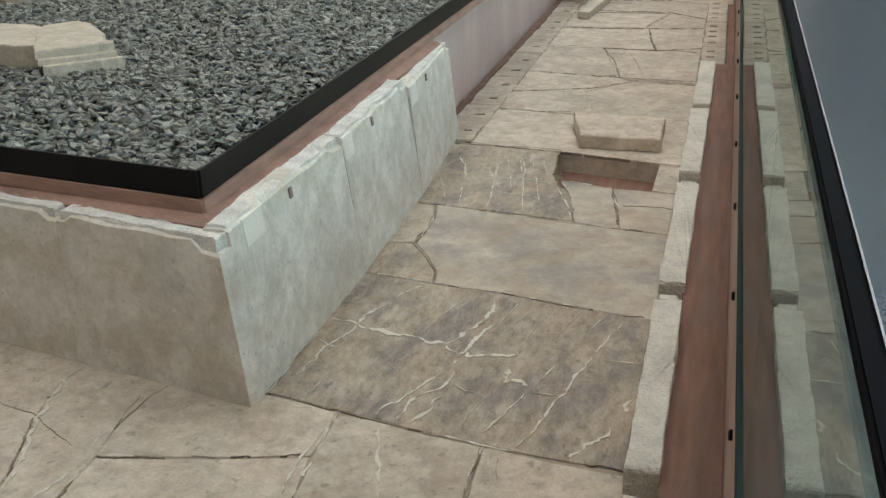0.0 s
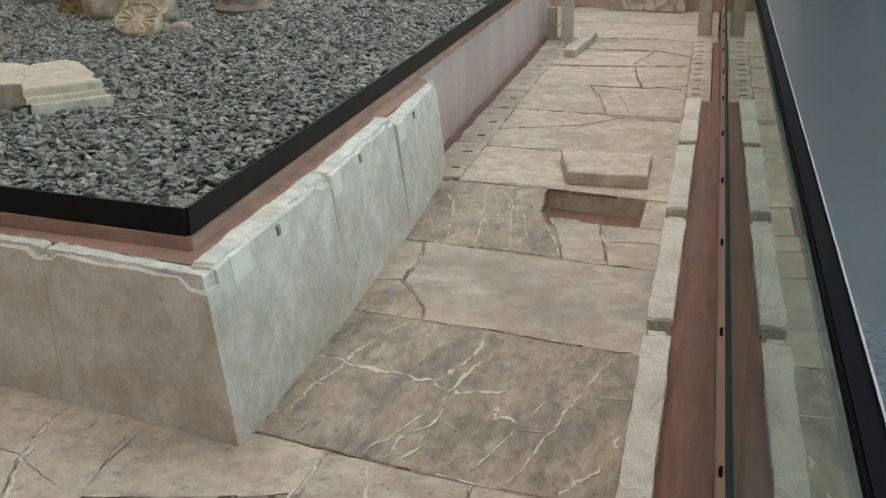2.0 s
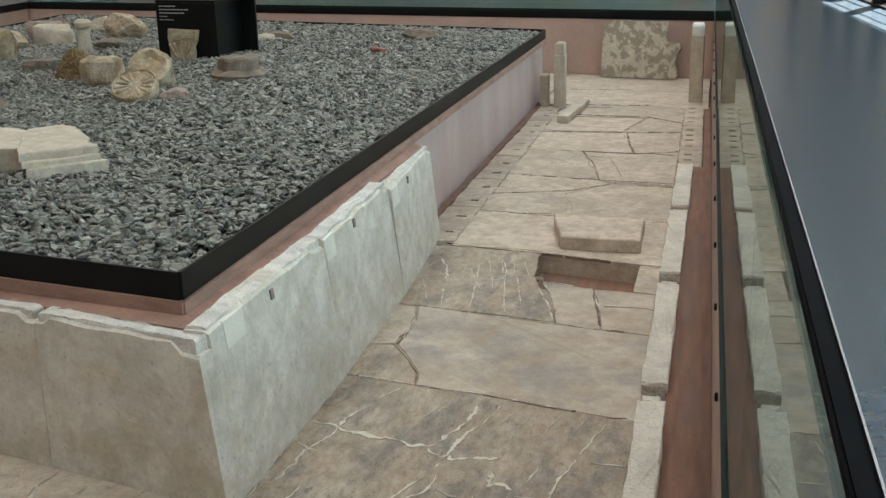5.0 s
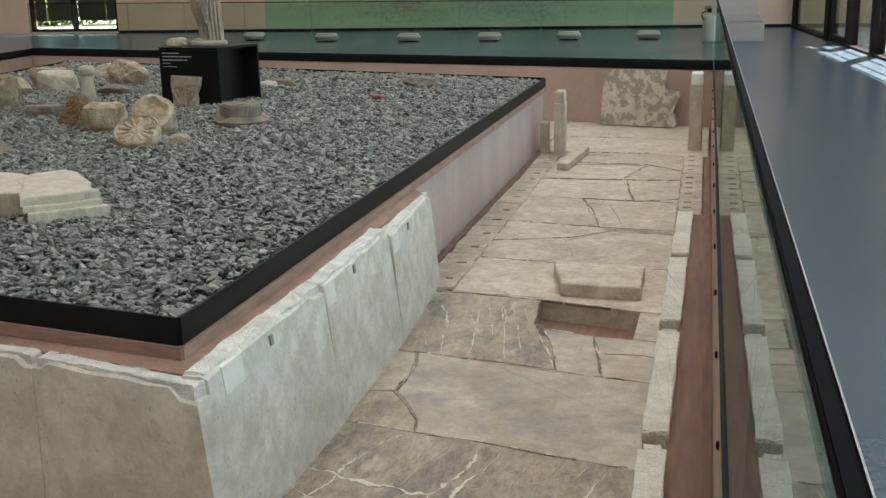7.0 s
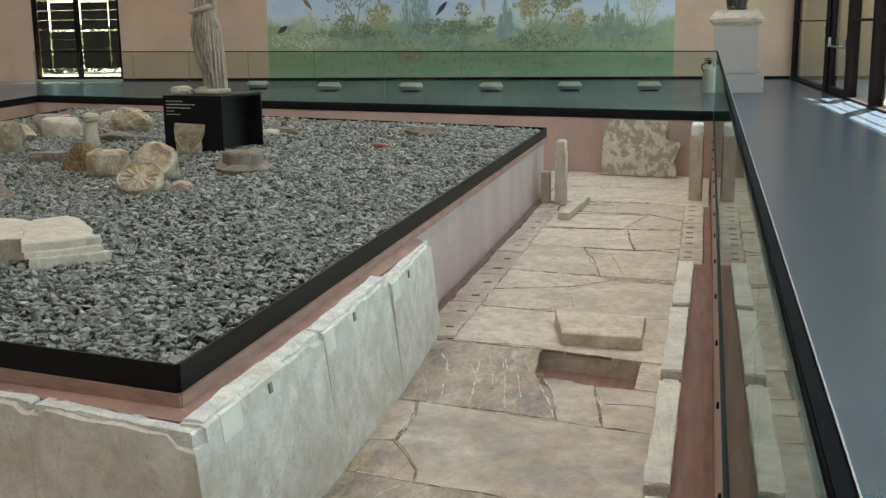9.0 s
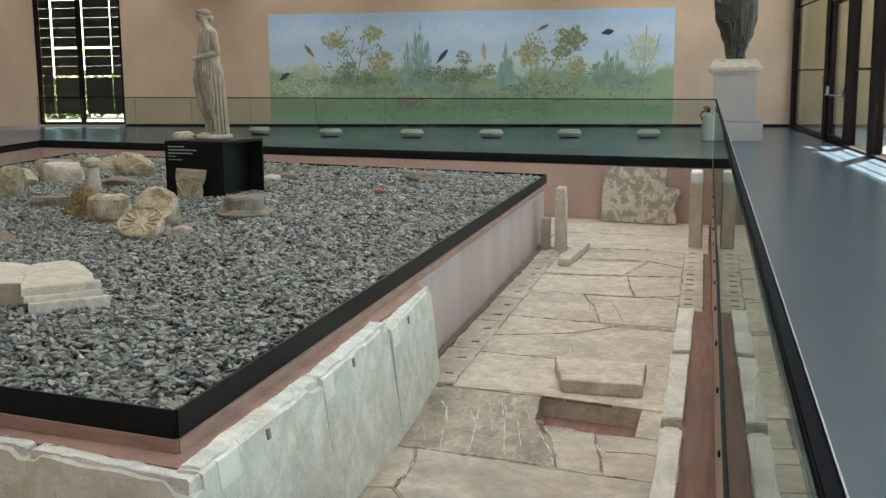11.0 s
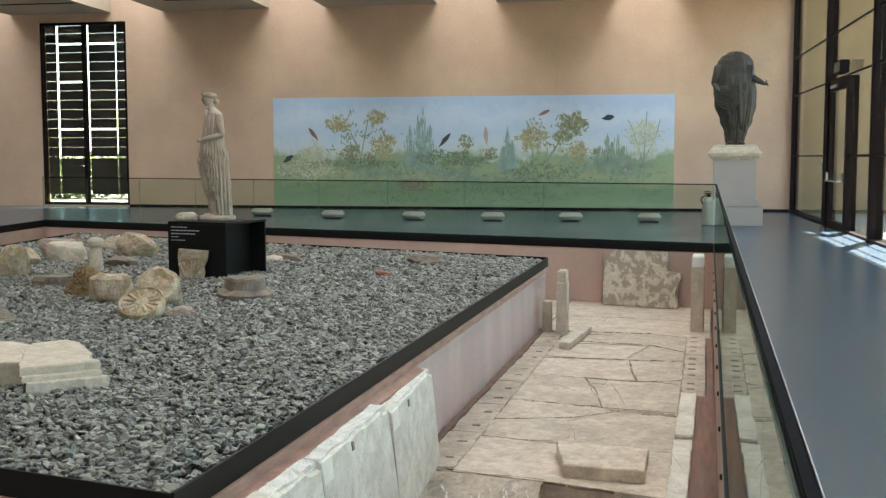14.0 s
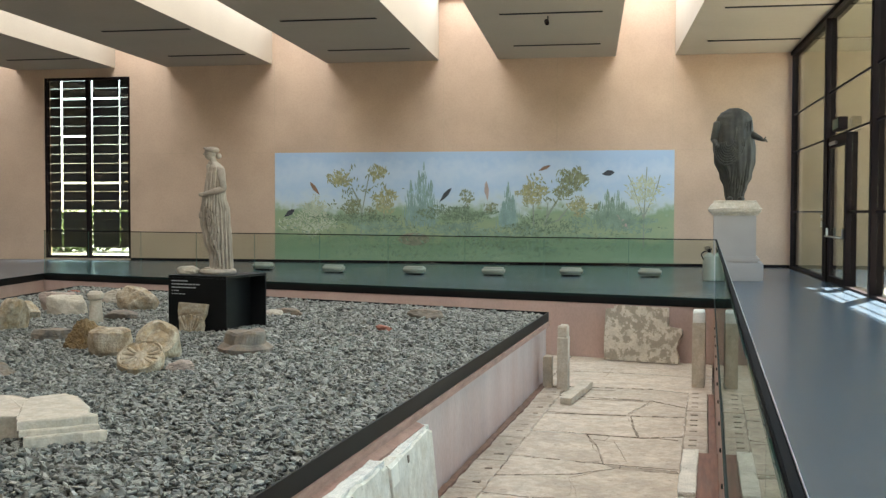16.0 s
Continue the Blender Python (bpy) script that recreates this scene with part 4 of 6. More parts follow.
# ---- gravel platform ----
core = bmesh.new()
PLAT = [P_N, P_F, P_FL, P_NL]
prism(core, [(-2.20, 4.09), (-2.20, 15.16), (-11.55, 18.12), (-9.46, 5.37)], -1.2, -0.16)
plat = solo("gravel_platform", core, mat("pale_pink_render", (0.57, 0.435, 0.385), 0.85, var=0.25, scale=1.6, fine=40, bump=0.15, stain=(0.50, 0.335, 0.275), stain_scale=1.1, stain_amount=0.5, stretch=(1, 1, 0.35)), "raised platform with pink rendered walls", "platform", kind="structure")
for p, q in ((P_N, P_F), (P_F, P_FL), (P_FL, P_NL), (P_NL, P_N)):
    part("rim", along(q, p, 0.0, span(p, q), 0.0, 0.014, RIM_B, RIM_T), M_BLACK, plat, "black steel rim plate")
    part("ledge", along(q, p, -0.024, span(p, q) + 0.024, 0.003, 0.03, -0.258, RIM_B - 0.001), M_LEDGE, plat, "pink rendered shadow ledge")


# Bed sheet whose black colour draws the shade between the stones.
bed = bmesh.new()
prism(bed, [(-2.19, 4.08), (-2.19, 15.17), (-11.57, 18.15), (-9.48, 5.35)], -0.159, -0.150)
part("gravel_bed", bed, M_GAP_SHADE, plat, "near-black bed under the gravel, coloured as the shade between stones")


def gravel():
    g = np.random.default_rng(5)
    ring = np.array([(math.cos(k * math.pi / 3), math.sin(k * math.pi / 3)) for k in range(6)])
    pebble = np.concatenate([np.c_[ring * 0.82, np.full(6, -0.5)], np.c_[ring, np.full(6, 0.22)], np.c_[ring * 0.74, np.full(6, 0.72)]])
    sides = np.array([(6 * r + k, 6 * r + (k + 1) % 6, 6 * r + 6 + (k + 1) % 6, 6 * r + 6 + k) for r in range(2) for k in range(6)]).reshape(-1)
    loops = np.concatenate([sides, np.arange(12, 18)])
    starts = np.arange(0, 52, 4)
    xs, ys, sz = [], [], []
    for y0, y1, dens, size in ((3.5, 7.2, 1300, 0.0238), (7.2, 10.5, 1030, 0.0265), (10.5, 14.0, 760, 0.0305), (14.0, 18.4, 560, 0.035)):
        x0 = -0.80 * y1 - 0.6
        n = int((y1 - y0) * (-2.1 - x0) * dens)
        x, y = g.uniform(x0, -2.1, n), g.uniform(y0, y1, n)
        keep = (x > -0.80 * y - 0.6)
        xs.append(x[keep]), ys.append(y[keep]), sz.append(size * g.lognormal(0, 0.22, keep.sum()))
    x, y, s = map(np.concatenate, (xs, ys, sz))
    ok = np.ones(len(x), bool)
    edge = np.full(len(x), 9.0)
    for a, b in zip(PLAT, PLAT[1:] + PLAT[:1]):
        e = ((b[0] - a[0]) * (y - a[1]) - (b[1] - a[1]) * (x - a[0])) / span(a, b)
        edge = np.minimum(edge, e)
    ok &= edge > 0.034
    x, y, s, edge = x[ok], y[ok], s[ok], edge[ok]
    n = len(x)
    z = -0.106 - 0.020 * np.minimum(1, edge / 1.5) + g.uniform(-0.021, 0.020, n) + 0.010 * np.sin(x * 2.3 + 1.7 * np.sin(y)) * np.cos(y * 1.9)
    v = pebble[None] * np.tile(g.uniform(0.58, 1.26, (n, 6, 1)), (1, 3, 1)) + g.uniform(-0.12, 0.12, (n, 18, 3))
    v *= (s[:, None] * np.stack([g.uniform(0.9, 1.45, n), g.uniform(0.65, 1.0, n), g.uniform(0.32, 0.64, n)], 1))[:, None, :]
    q = g.normal(size=(n, 4)) * np.array([1.0, 0.20, 0.20, 1.0])
    q /= np.linalg.norm(q, axis=1)[:, None]
    w, a, b, c = q.T
    rot = np.stack([1 - 2 * (b * b + c * c), 2 * (a * b - c * w), 2 * (a * c + b * w), 2 * (a * b + c * w), 1 - 2 * (a * a + c * c), 2 * (b * c - a * w),
                    2 * (a * c - b * w), 2 * (b * c + a * w), 1 - 2 * (a * a + b * b)], 1).reshape(n, 3, 3)
    v = np.einsum("nij,nkj->nki", rot, v) + np.stack([x, y, z], 1)[:, None, :]
    me = bpy.data.meshes.new("gravel")
    me.vertices.add(18 * n), me.loops.add(54 * n), me.polygons.add(13 * n)
    me.vertices.foreach_set("co", v.reshape(-1).astype(np.float32))
    me.loops.foreach_set("vertex_index", (loops[None] + 18 * np.arange(n)[:, None]).reshape(-1).astype(np.int32))
    me.polygons.foreach_set("loop_start", (starts[None] + 54 * np.arange(n)[:, None]).reshape(-1).astype(np.int32))
    me.update(calc_edges=True)
    me.shade_flat()
    me.materials.append(M_GRAVEL)
    return tagged(new("gravel", me), "crushed grey-green gravel filling the raised platform", "gravel", kind="stuff")


gravel()

# ---- window in the painted wall ----
win = thing("window_1", HALL @ pose((WIN_U0 + WIN_U1) / 2, -0.12, 0.05), "tall dark window with horizontal louvre blades", "window", kind="structure")
W2, WT = (WIN_U1 - WIN_U0) / 2, WIN_T - 0.05
for nm, dims in (("frame", (-W2, -0.06, 0, -W2 + 0.07, 0.1, WT)), ("frame", (W2 - 0.07, -0.06, 0, W2, 0.1, WT)), ("frame", (-W2 + 0.071, -0.06, 0, W2 - 0.071, 0.1, 0.07)),
                 ("frame", (-W2 + 0.071, -0.06, WT - 0.07, W2 - 0.071, 0.1, WT)), ("mullion", (-0.05, -0.05, 0.071, 0.05, 0.09, WT - 0.071))):
    part(nm, bbox(*dims, 0.004), M_ALU, win, local=True)
for s in (-1, 1):
    x0, x1 = (-W2 + 0.072, -0.052) if s < 0 else (0.052, W2 - 0.072)
    g = part("pane", bbox(x0, 0.03, 0.072, x1, 0.038, WT - 0.072), M_PANE, win, local=True)
    g.visible_shadow = False
    zz, k = 0.43, 0
    split, slit = (x0 + (x1 - x0) * 0.34, 0.016) if s < 0 else (x0 + (x1 - x0) * 0.76, 0.032)
    while zz < WT - 0.02:
        for c0, c1, inner in ((-W2 + 0.002 if s < 0 else 0.085, split - slit, s > 0), (split + slit, -0.012 if s < 0 else W2 - 0.002, s < 0)):
            gap = (k in (3, 6, 15) and (inner or s < 0 and k == 3)) or (s > 0 and inner and k in (11, 17))
            blade = bbox(c0, -0.009, -0.14, c1, 0.009, min(0.07 if gap else 0.119, WT - 0.004 - zz), 0.003)
            blade.transform(pose(0, -0.20, zz, 5, 0, 0))
            part("louvre", blade, M_BLADE, win, "dark louvre blade", local=True)
        zz += 0.262
        k += 1
    for xx in (x0 + 0.15, x1 - 0.17):
        part("louvre_rod", bbox(xx, -0.30, 0.3, xx + 0.02, -0.27, WT - 0.1), M_STEEL, win, local=True)

# ---- glazed wall with a door ----
POSTS = [0.12, 5.08, 9.50, 14.5, 20.0, 25.0, 30.0, 35.0]
glz = thing("window_2", HALL @ pose(0.0, 0, 0), "storey-high glazed wall with dark frames", "window", kind="structure")
TOPZ = 5.22
for i, v in enumerate(POSTS):
    w = 0.035 if i == 0 else 0.08
    part("post", bbox(-0.14, v - w, 0.0, 0.08 if i else 0.05, v + w, TOPZ - 0.002, 0.005), M_ALU, glz, local=True)
part("head", bbox(-0.2, 0.0, TOPZ, 0.08, HALL_V, SOFFIT + 0.05), M_ALU, glz, local=True)
part("sill", bbox(-0.2, 0.0, 0.001, 0.07, 5.4, 0.04), M_ALU, glz, local=True)
part("sill", bbox(-0.2, 7.45, 0.001, 0.07, HALL_V, 0.04), M_ALU, glz, local=True)
for i, (a, b) in enumerate(zip(POSTS, POSTS[1:])):
    a2, b2 = a + (0.036 if i == 0 else 0.081), b - 0.081
    for z in ((1.38, 2.84, 3.74) if i != 1 else (2.84, 3.74)):
        part("transom", bbox(-0.020, a2, z - 0.017, 0.010, b2, z + 0.017, 0.003), M_ALU, glz, local=True)
    for z0, z1 in (((0.041, 1.355), (1.405, 2.815), (2.865, 3.715), (3.765, TOPZ - 0.001)) if i != 1 else ((2.865, 3.715), (3.765, TOPZ - 0.001))):
        g = part("pane", bbox(-0.03, a2 + 0.001, z0, -0.018, b2 - 0.001, z1), M_PANE, glz, local=True)
        g.visible_shadow = False
# sidelight beside the door
part("jamb", bbox(-0.12, 5.18, 0.0, 0.08, 5.42, 2.809, 0.004), M_ALU, glz, local=True)
part("jamb", bbox(-0.12, 7.29, 0.0, 0.08, 7.44, 2.809, 0.004), M_ALU, glz, local=True)
part("transom", bbox(-0.026, 7.441, 1.358, 0.014, 9.419, 1.402, 0.003), M_ALU, glz, local=True)
for z0, z1 in ((0.041, 1.355), (1.405, 2.809)):
    g = part("pane", bbox(-0.03, 7.442, z0, -0.018, 9.418, z1), M_PANE, glz, local=True)
    g.visible_shadow = False
door = thing("door_1", HALL @ pose(0.0, 5.43, 0), "closed glazed door with a dark frame and push bar", "door", kind="structure")
for dims in ((-0.05, 0, 0.01, 0.05, 0.11, 2.80), (-0.05, 1.74, 0.01, 0.05, 1.85, 2.80), (-0.05, 0.111, 0.01, 0.05, 1.739, 0.13), (-0.05, 0.111, 2.62, 0.05, 1.739, 2.80)):
    part("leaf_frame", bbox(*dims, 0.004), M_ALU, door, local=True)
g = part("pane", bbox(-0.006, 0.112, 0.131, 0.006, 1.738, 2.619), M_PANE, door, local=True)
g.visible_shadow = False
bar = part("push_bar", join([bbox(0.10, 0.05, 0.885, 0.125, 1.80, 0.915, 0.008)]), M_STEEL, door, "bright steel push bar", local=True)
for v in (0.04, 1.76):
    part("bar_arm", bbox(0.051, v, 0.88, 0.099, v + 0.05, 1.06, 0.006), M_STEEL, bar, "bright steel bar arm", local=True)
part("door_closer", bbox(0.051, 0.3, 2.66, 0.10, 1.0, 2.72, 0.006), M_STEEL, door, "grey door closer", local=True)
ex = thing("exit_sign", HALL @ pose(0.02, 6.9, 2.84), "small green exit sign above the door", "exit sign")
housing = part("housing", bbox(0.0, -0.32, 0.03, 0.16, 0.32, 0.26, 0.006), M_ALU, ex, local=True)
part("face", bbox(0.161, -0.28, 0.06, 0.164, 0.28, 0.23), M_GREENSIGN, housing, "green sign face", local=True)
for k, z in enumerate((1.12, 1.29)):
    sw = thing("wall_switch", HALL @ pose(0.10, 5.06, z), "small white switch plate on the door post", "switch", "switches on the post")
    plate = part("plate", bbox(0.001, -0.07, -0.05 if k == 0 else -0.03, 0.012, 0.07, 0.07 if k == 0 else 0.03, 0.003), M_WHITE, sw, local=True)
    part("button", bbox(0.0121, -0.03, -0.02, 0.018, 0.03, 0.02, 0.002), M_STEEL, plate, local=True)

# ---- mural ----
def paint(name, base, amount=0.3, scale=6.0):
    return mat(name, base, 0.9, var=amount, scale=scale, fine=40, bump=0.03)


mural_mat = bpy.data.materials.new("mural_ground")
mural_mat.use_nodes = True
n, l = mural_mat.node_tree.nodes, mural_mat.node_tree.links
co, sp, nz, nz2 = n.new("ShaderNodeTexCoord"), n.new("ShaderNodeSeparateXYZ"), n.new("ShaderNodeTexNoise"), n.new("ShaderNodeTexNoise")
nz.inputs["Scale"].default_value, nz.inputs["Detail"].default_value = 0.95, 8
nz2.inputs["Scale"].default_value, nz2.inputs["Detail"].default_value = 5.0, 6
l.new(co.outputs["Object"], sp.inputs[0]), l.new(co.outputs["Object"], nz.inputs["Vector"]), l.new(co.outputs["Object"], nz2.inputs["Vector"])
ma = n.new("ShaderNodeMath")
ma.operation = "MULTIPLY_ADD"
ma.inputs[1].default_value = 0.95
l.new(nz.outputs["Fac"], ma.inputs[0]), l.new(sp.outputs["Z"], ma.inputs[2])
mb = n.new("ShaderNodeMath")
mb.operation = "MULTIPLY_ADD"
mb.inputs[1].default_value = 0.70
l.new(nz2.outputs["Fac"], mb.inputs[0]), l.new(ma.outputs[0], mb.inputs[2])
mc = n.new("ShaderNodeMath")
mc.operation = "DIVIDE"
mc.inputs[1].default_value = 4.3
l.new(mb.outputs[0], mc.inputs[0])
rp = n.new("ShaderNodeValToRGB")
cr = rp.color_ramp
cr.elements[0].position, cr.elements[0].color = 0.0, (0.255, 0.34, 0.24, 1)
cr.elements[1].position, cr.elements[1].color = 1.0, (0.36, 0.47, 0.64, 1)
for pos, colr in ((0.22, (0.27, 0.345, 0.23)), (0.33, (0.22, 0.30, 0.19)), (0.40, (0.30, 0.345, 0.205)), (0.49, (0.24, 0.32, 0.19)), (0.522, (0.36, 0.42, 0.33)), (0.555, (0.47, 0.53, 0.54)), (0.60, (0.46, 0.54, 0.61)), (0.66, (0.40, 0.50, 0.63)), (0.74, (0.46, 0.54, 0.64)), (0.84, (0.36, 0.465, 0.62))):
    e = cr.elements.new(pos)
    e.color = (*colr, 1)
l.new(mc.outputs[0], rp.inputs["Fac"]), l.new(rp.outputs["Color"], n["Principled BSDF"].inputs["Base Color"])
n["Principled BSDF"].inputs["Roughness"].default_value = 0.9

mural = thing("mural", HALL @ pose(0, 0.0, 0.0), "wide garden fresco with green bushes under blue sky", "mural")
part("painted_ground", bbox(2.85, 0.004, 0.075, 13.35, 0.012, 2.93), mural_mat, mural, "blue sky over a green painted hedge", local=True)


def flat(pts, depth=0.0):
    """A flat painted shape on the wall, from points of u and z."""
    bm = bmesh.new()
    a = [bm.verts.new((u, 0.014 + depth, z)) for u, z in pts]
    b = [bm.verts.new((u, 0.0125, z)) for u, z in pts]
    bm.faces.new(a), bm.faces.new(b[::-1])
    for i in range(len(pts)):
        j = (i + 1) % len(pts)
        bm.faces.new((a[i], a[j], b[j], b[i]))
    return bm


def stem(pts, w, d=0.0):
    out = []
    for (u0, z0), (u1, z1) in zip(pts, pts[1:]):
        dx, dz = u1 - u0, z1 - z0
        k = w / 2 / math.hypot(dx, dz)
        out.append(flat([(u0 - dz * k, z0 + dx * k), (u0 + dz * k, z0 - dx * k), (u1 + dz * k * 0.7, z1 - dx * k * 0.7), (u1 - dz * k * 0.7, z1 + dx * k * 0.7)], d))
    return join(out)


def leaves(u0, u1, z0, z1, count, size, rng, d, up=0.4):
    """A painted spray of small pointed leaves, thicker in its middle."""
    vs, fs = [], []
    for k in range(count):
        r, a = math.sqrt(rng.random()), rng.uniform(0, 6.283)
        r *= 0.78 + 0.75 * noise.noise(Vector((2.2 * math.cos(a) + 9 * u0, 2.2 * math.sin(a), 5 * z0))) + 0.25 * noise.noise(Vector((6 * math.cos(a), 6 * math.sin(a) + 9 * u0, 0)))
        u, z = (u0 + u1) / 2 + (u1 - u0) / 2 * r * math.cos(a), (z0 + z1) / 2 + (z1 - z0) / 2 * r * math.sin(a)
        if not (2.95 < u < 13.25 and 0.16 < z < 2.82):
            continue
        t = math.atan2(z - z0 + 0.15, u - (u0 + u1) / 2) + rng.gauss(0, 0.7)
        L, w = size * rng.uniform(0.6, 1.4), size * rng.uniform(0.2, 0.36)
        c, s, dd = math.cos(t), math.sin(t), 0.014 + d + 0.00002 * k
        i = len(vs)
        vs += [(u - c * L / 2, dd, z - s * L / 2), (u - s * w / 2, dd, z + c * w / 2), (u + c * L / 2, dd, z + s * L / 2), (u + s * w / 2, dd, z - c * w / 2)]
        fs.append((i, i + 1, i + 2, i + 3))
    bm = bmesh.new()
    bv = [bm.verts.new(v) for v in vs]
    for f in fs:
        bm.faces.new([bv[i] for i in f])
    return bm


P_STEM = paint("paint_stem", (0.30, 0.32, 0.26))
P_YEL = paint("paint_yellow_leaf", (0.44, 0.42, 0.23), 0.6, 14)
P_GRN = paint("paint_green_leaf", (0.24, 0.31, 0.20), 0.6, 14)
P_OLV = paint("paint_olive_leaf", (0.29, 0.31, 0.18), 0.6, 14)
P_TEAL = paint("paint_blue_green", (0.265, 0.37, 0.33), 0.3, 5)
P_MOSS = paint("paint_moss_green", (0.27, 0.36, 0.27), 0.4, 5)
P_PALE = paint("paint_pale_grass", (0.513, 0.540, 0.392), 0.3, 6)
P_DARK = paint("paint_dark_grey", (0.061, 0.061, 0.068), 0.2, 6)
P_BRN = paint("paint_brown", (0.270, 0.155, 0.101), 0.4, 9)
P_PINK = paint("paint_pinkish", (0.486, 0.365, 0.324), 0.3, 9)
rm = random.Random(11)
for pts, w in (([(10.97, 0.6), (10.94, 1.3), (11.0, 1.6), (11.22, 2.0)], 0.05), ([(10.94, 1.35), (10.85, 1.8), (10.74, 2.35)], 0.035), ([(10.33, 1.1), (10.36, 1.6)], 0.04),
               ([(6.38, 0.98), (6.40, 1.55)], 0.05), ([(6.12, 1.02), (5.98, 1.35), (5.72, 1.75), (5.6, 2.2)], 0.05), ([(6.10, 1.05), (5.75, 1.15), (5.48, 1.5), (5.2, 1.6)], 0.045), ([(6.05, 1.2), (6.02, 1.6)], 0.03),
               ([(8.25, 1.2), (8.2, 1.5), (8.05, 1.75)], 0.03), ([(7.75, 1.2), (7.6, 1.5)], 0.03), ([(3.60, 0.45), (3.60, 1.2), (3.53, 2.5)], 0.035), ([(3.60, 1.2), (3.9, 2.1), (4.0, 2.3)], 0.03), ([(3.60, 1.25), (3.3, 1.9), (3.2, 2.3)], 0.03), ([(8.7, 1.2), (8.4, 1.45), (8.1, 1.5)], 0.025)):
    part("painted_stem", stem(pts, w, 0.0006), P_STEM, mural, local=True)
for u0, u1, z0, z1, cnt, size, m_ in ((11.2, 11.95, 1.95, 2.45, 74, 0.17, P_YEL), (10.2, 10.82, 2.15, 2.62, 58, 0.16, P_YEL), (9.95, 10.65, 1.35, 2.0, 80, 0.17, P_YEL), (10.95, 11.5, 1.2, 1.8, 55, 0.16, P_OLV), (10.5, 10.9, 1.15, 1.55, 24, 0.15, P_OLV),
                                      (6.05, 6.85, 1.5, 2.25, 105, 0.18, P_YEL), (4.9, 5.85, 1.98, 2.5, 105, 0.18, P_OLV), (5.25, 5.85, 1.72, 2.05, 43, 0.15, P_OLV), (4.9, 5.55, 1.25, 1.75, 74, 0.17, P_YEL), (4.65, 4.95, 1.4, 1.6, 15, 0.13, P_OLV),
                                      (7.35, 9.35, 1.05, 1.55, 230, 0.15, P_GRN), (7.9, 8.35, 1.5, 1.95, 34, 0.14, P_OLV), (7.3, 7.7, 1.3, 1.62, 31, 0.13, P_OLV), (3.0, 4.1, 1.7, 2.35, 60, 0.15, P_PALE),
                                      (11.7, 12.75, 1.15, 1.75, 120, 0.12, P_PALE), (9.9, 12.2, 1.05, 1.35, 160, 0.13, P_GRN)):
    part("painted_leaves", leaves(u0, u1, z0, z1, round(cnt * 2.5), size * 0.72, rm, 0.0012), m_, mural, local=True)


def plume(u, z0, z1, w, count, rng, d):
    """A painted cypress of thin upright strokes, narrowing to its tip."""
    bm = bmesh.new()
    for k in range(count):
        q = rng.random() ** 1.3
        x, z = u + rng.gauss(0, 0.36) * w * (1 - q) ** 0.8, z0 + (z1 - z0) * q
        ln, th, lean = 0.10 + 0.22 * (1 - q), rng.uniform(0.012, 0.026), 0.35 * (x - u) + rng.gauss(0, 0.03)
        y = 0.014 + d + 0.00002 * k
        bm.faces.new([bm.verts.new(p) for p in ((x - th / 2, y, z), (x + th / 2, y, z), (x + lean * ln + th * 0.3, y, min(z + ln, z1 + 0.05)), (x + lean * ln, y, min(z + ln, z1 + 0.05)))])
    return bm


for u, z0, z1, w in ((9.62, 0.95, 2.15, 0.30), (9.40, 0.95, 2.4, 0.32), (9.27, 0.95, 2.62, 0.36), (9.08, 0.95, 2.15, 0.34), (7.05, 0.95, 2.1, 0.24), (6.92, 0.95, 1.75, 0.22), (7.16, 0.95, 1.6, 0.22), (4.50, 1.0, 1.9, 0.32), (4.25, 1.0, 1.88, 0.34), (4.38, 1.0, 1.7, 0.3), (4.1, 1.0, 1.6, 0.34), (4.68, 1.0, 1.6, 0.3)):
    part("painted_cypress", plume(u, z0, z1, w, 150 if u > 4.8 else 70, rm, 0.0002), P_TEAL if u > 4.8 else P_MOSS, mural, local=True)
# loose brush strokes over the hedge
for m_, cnt, size in ((P_GRN, 420, 0.10), (P_MOSS, 520, 0.13), (P_OLV, 260, 0.09)):
    part("painted_leaves", leaves(2.6, 13.6, -0.15, 1.25, cnt, size, rm, 0.0008), m_, mural, local=True)
# grass and bushes along the top of the painted hedge
for u0, u1, z0, z1, cnt, size, m_ in ((2.95, 5.4, 0.75, 1.45, 420, 0.12, P_MOSS), (5.2, 7.4, 0.7, 1.25, 340, 0.11, P_GRN), (7.2, 9.6, 0.7, 1.2, 380, 0.11, P_MOSS), (9.4, 11.6, 0.7, 1.2, 340, 0.11, P_MOSS), (11.4, 13.3, 0.7, 1.35, 320, 0.11, P_PALE), (3.2, 4.0, 1.3, 2.3, 150, 0.12, P_PALE), (9.9, 11.9, 1.3, 2.5, 90, 0.13, P_OLV), (5.0, 6.9, 1.35, 2.4, 90, 0.13, P_OLV)):
    part("painted_leaves", leaves(u0, u1, z0, z1, cnt, size, rm, 0.0004), m_, mural, local=True)
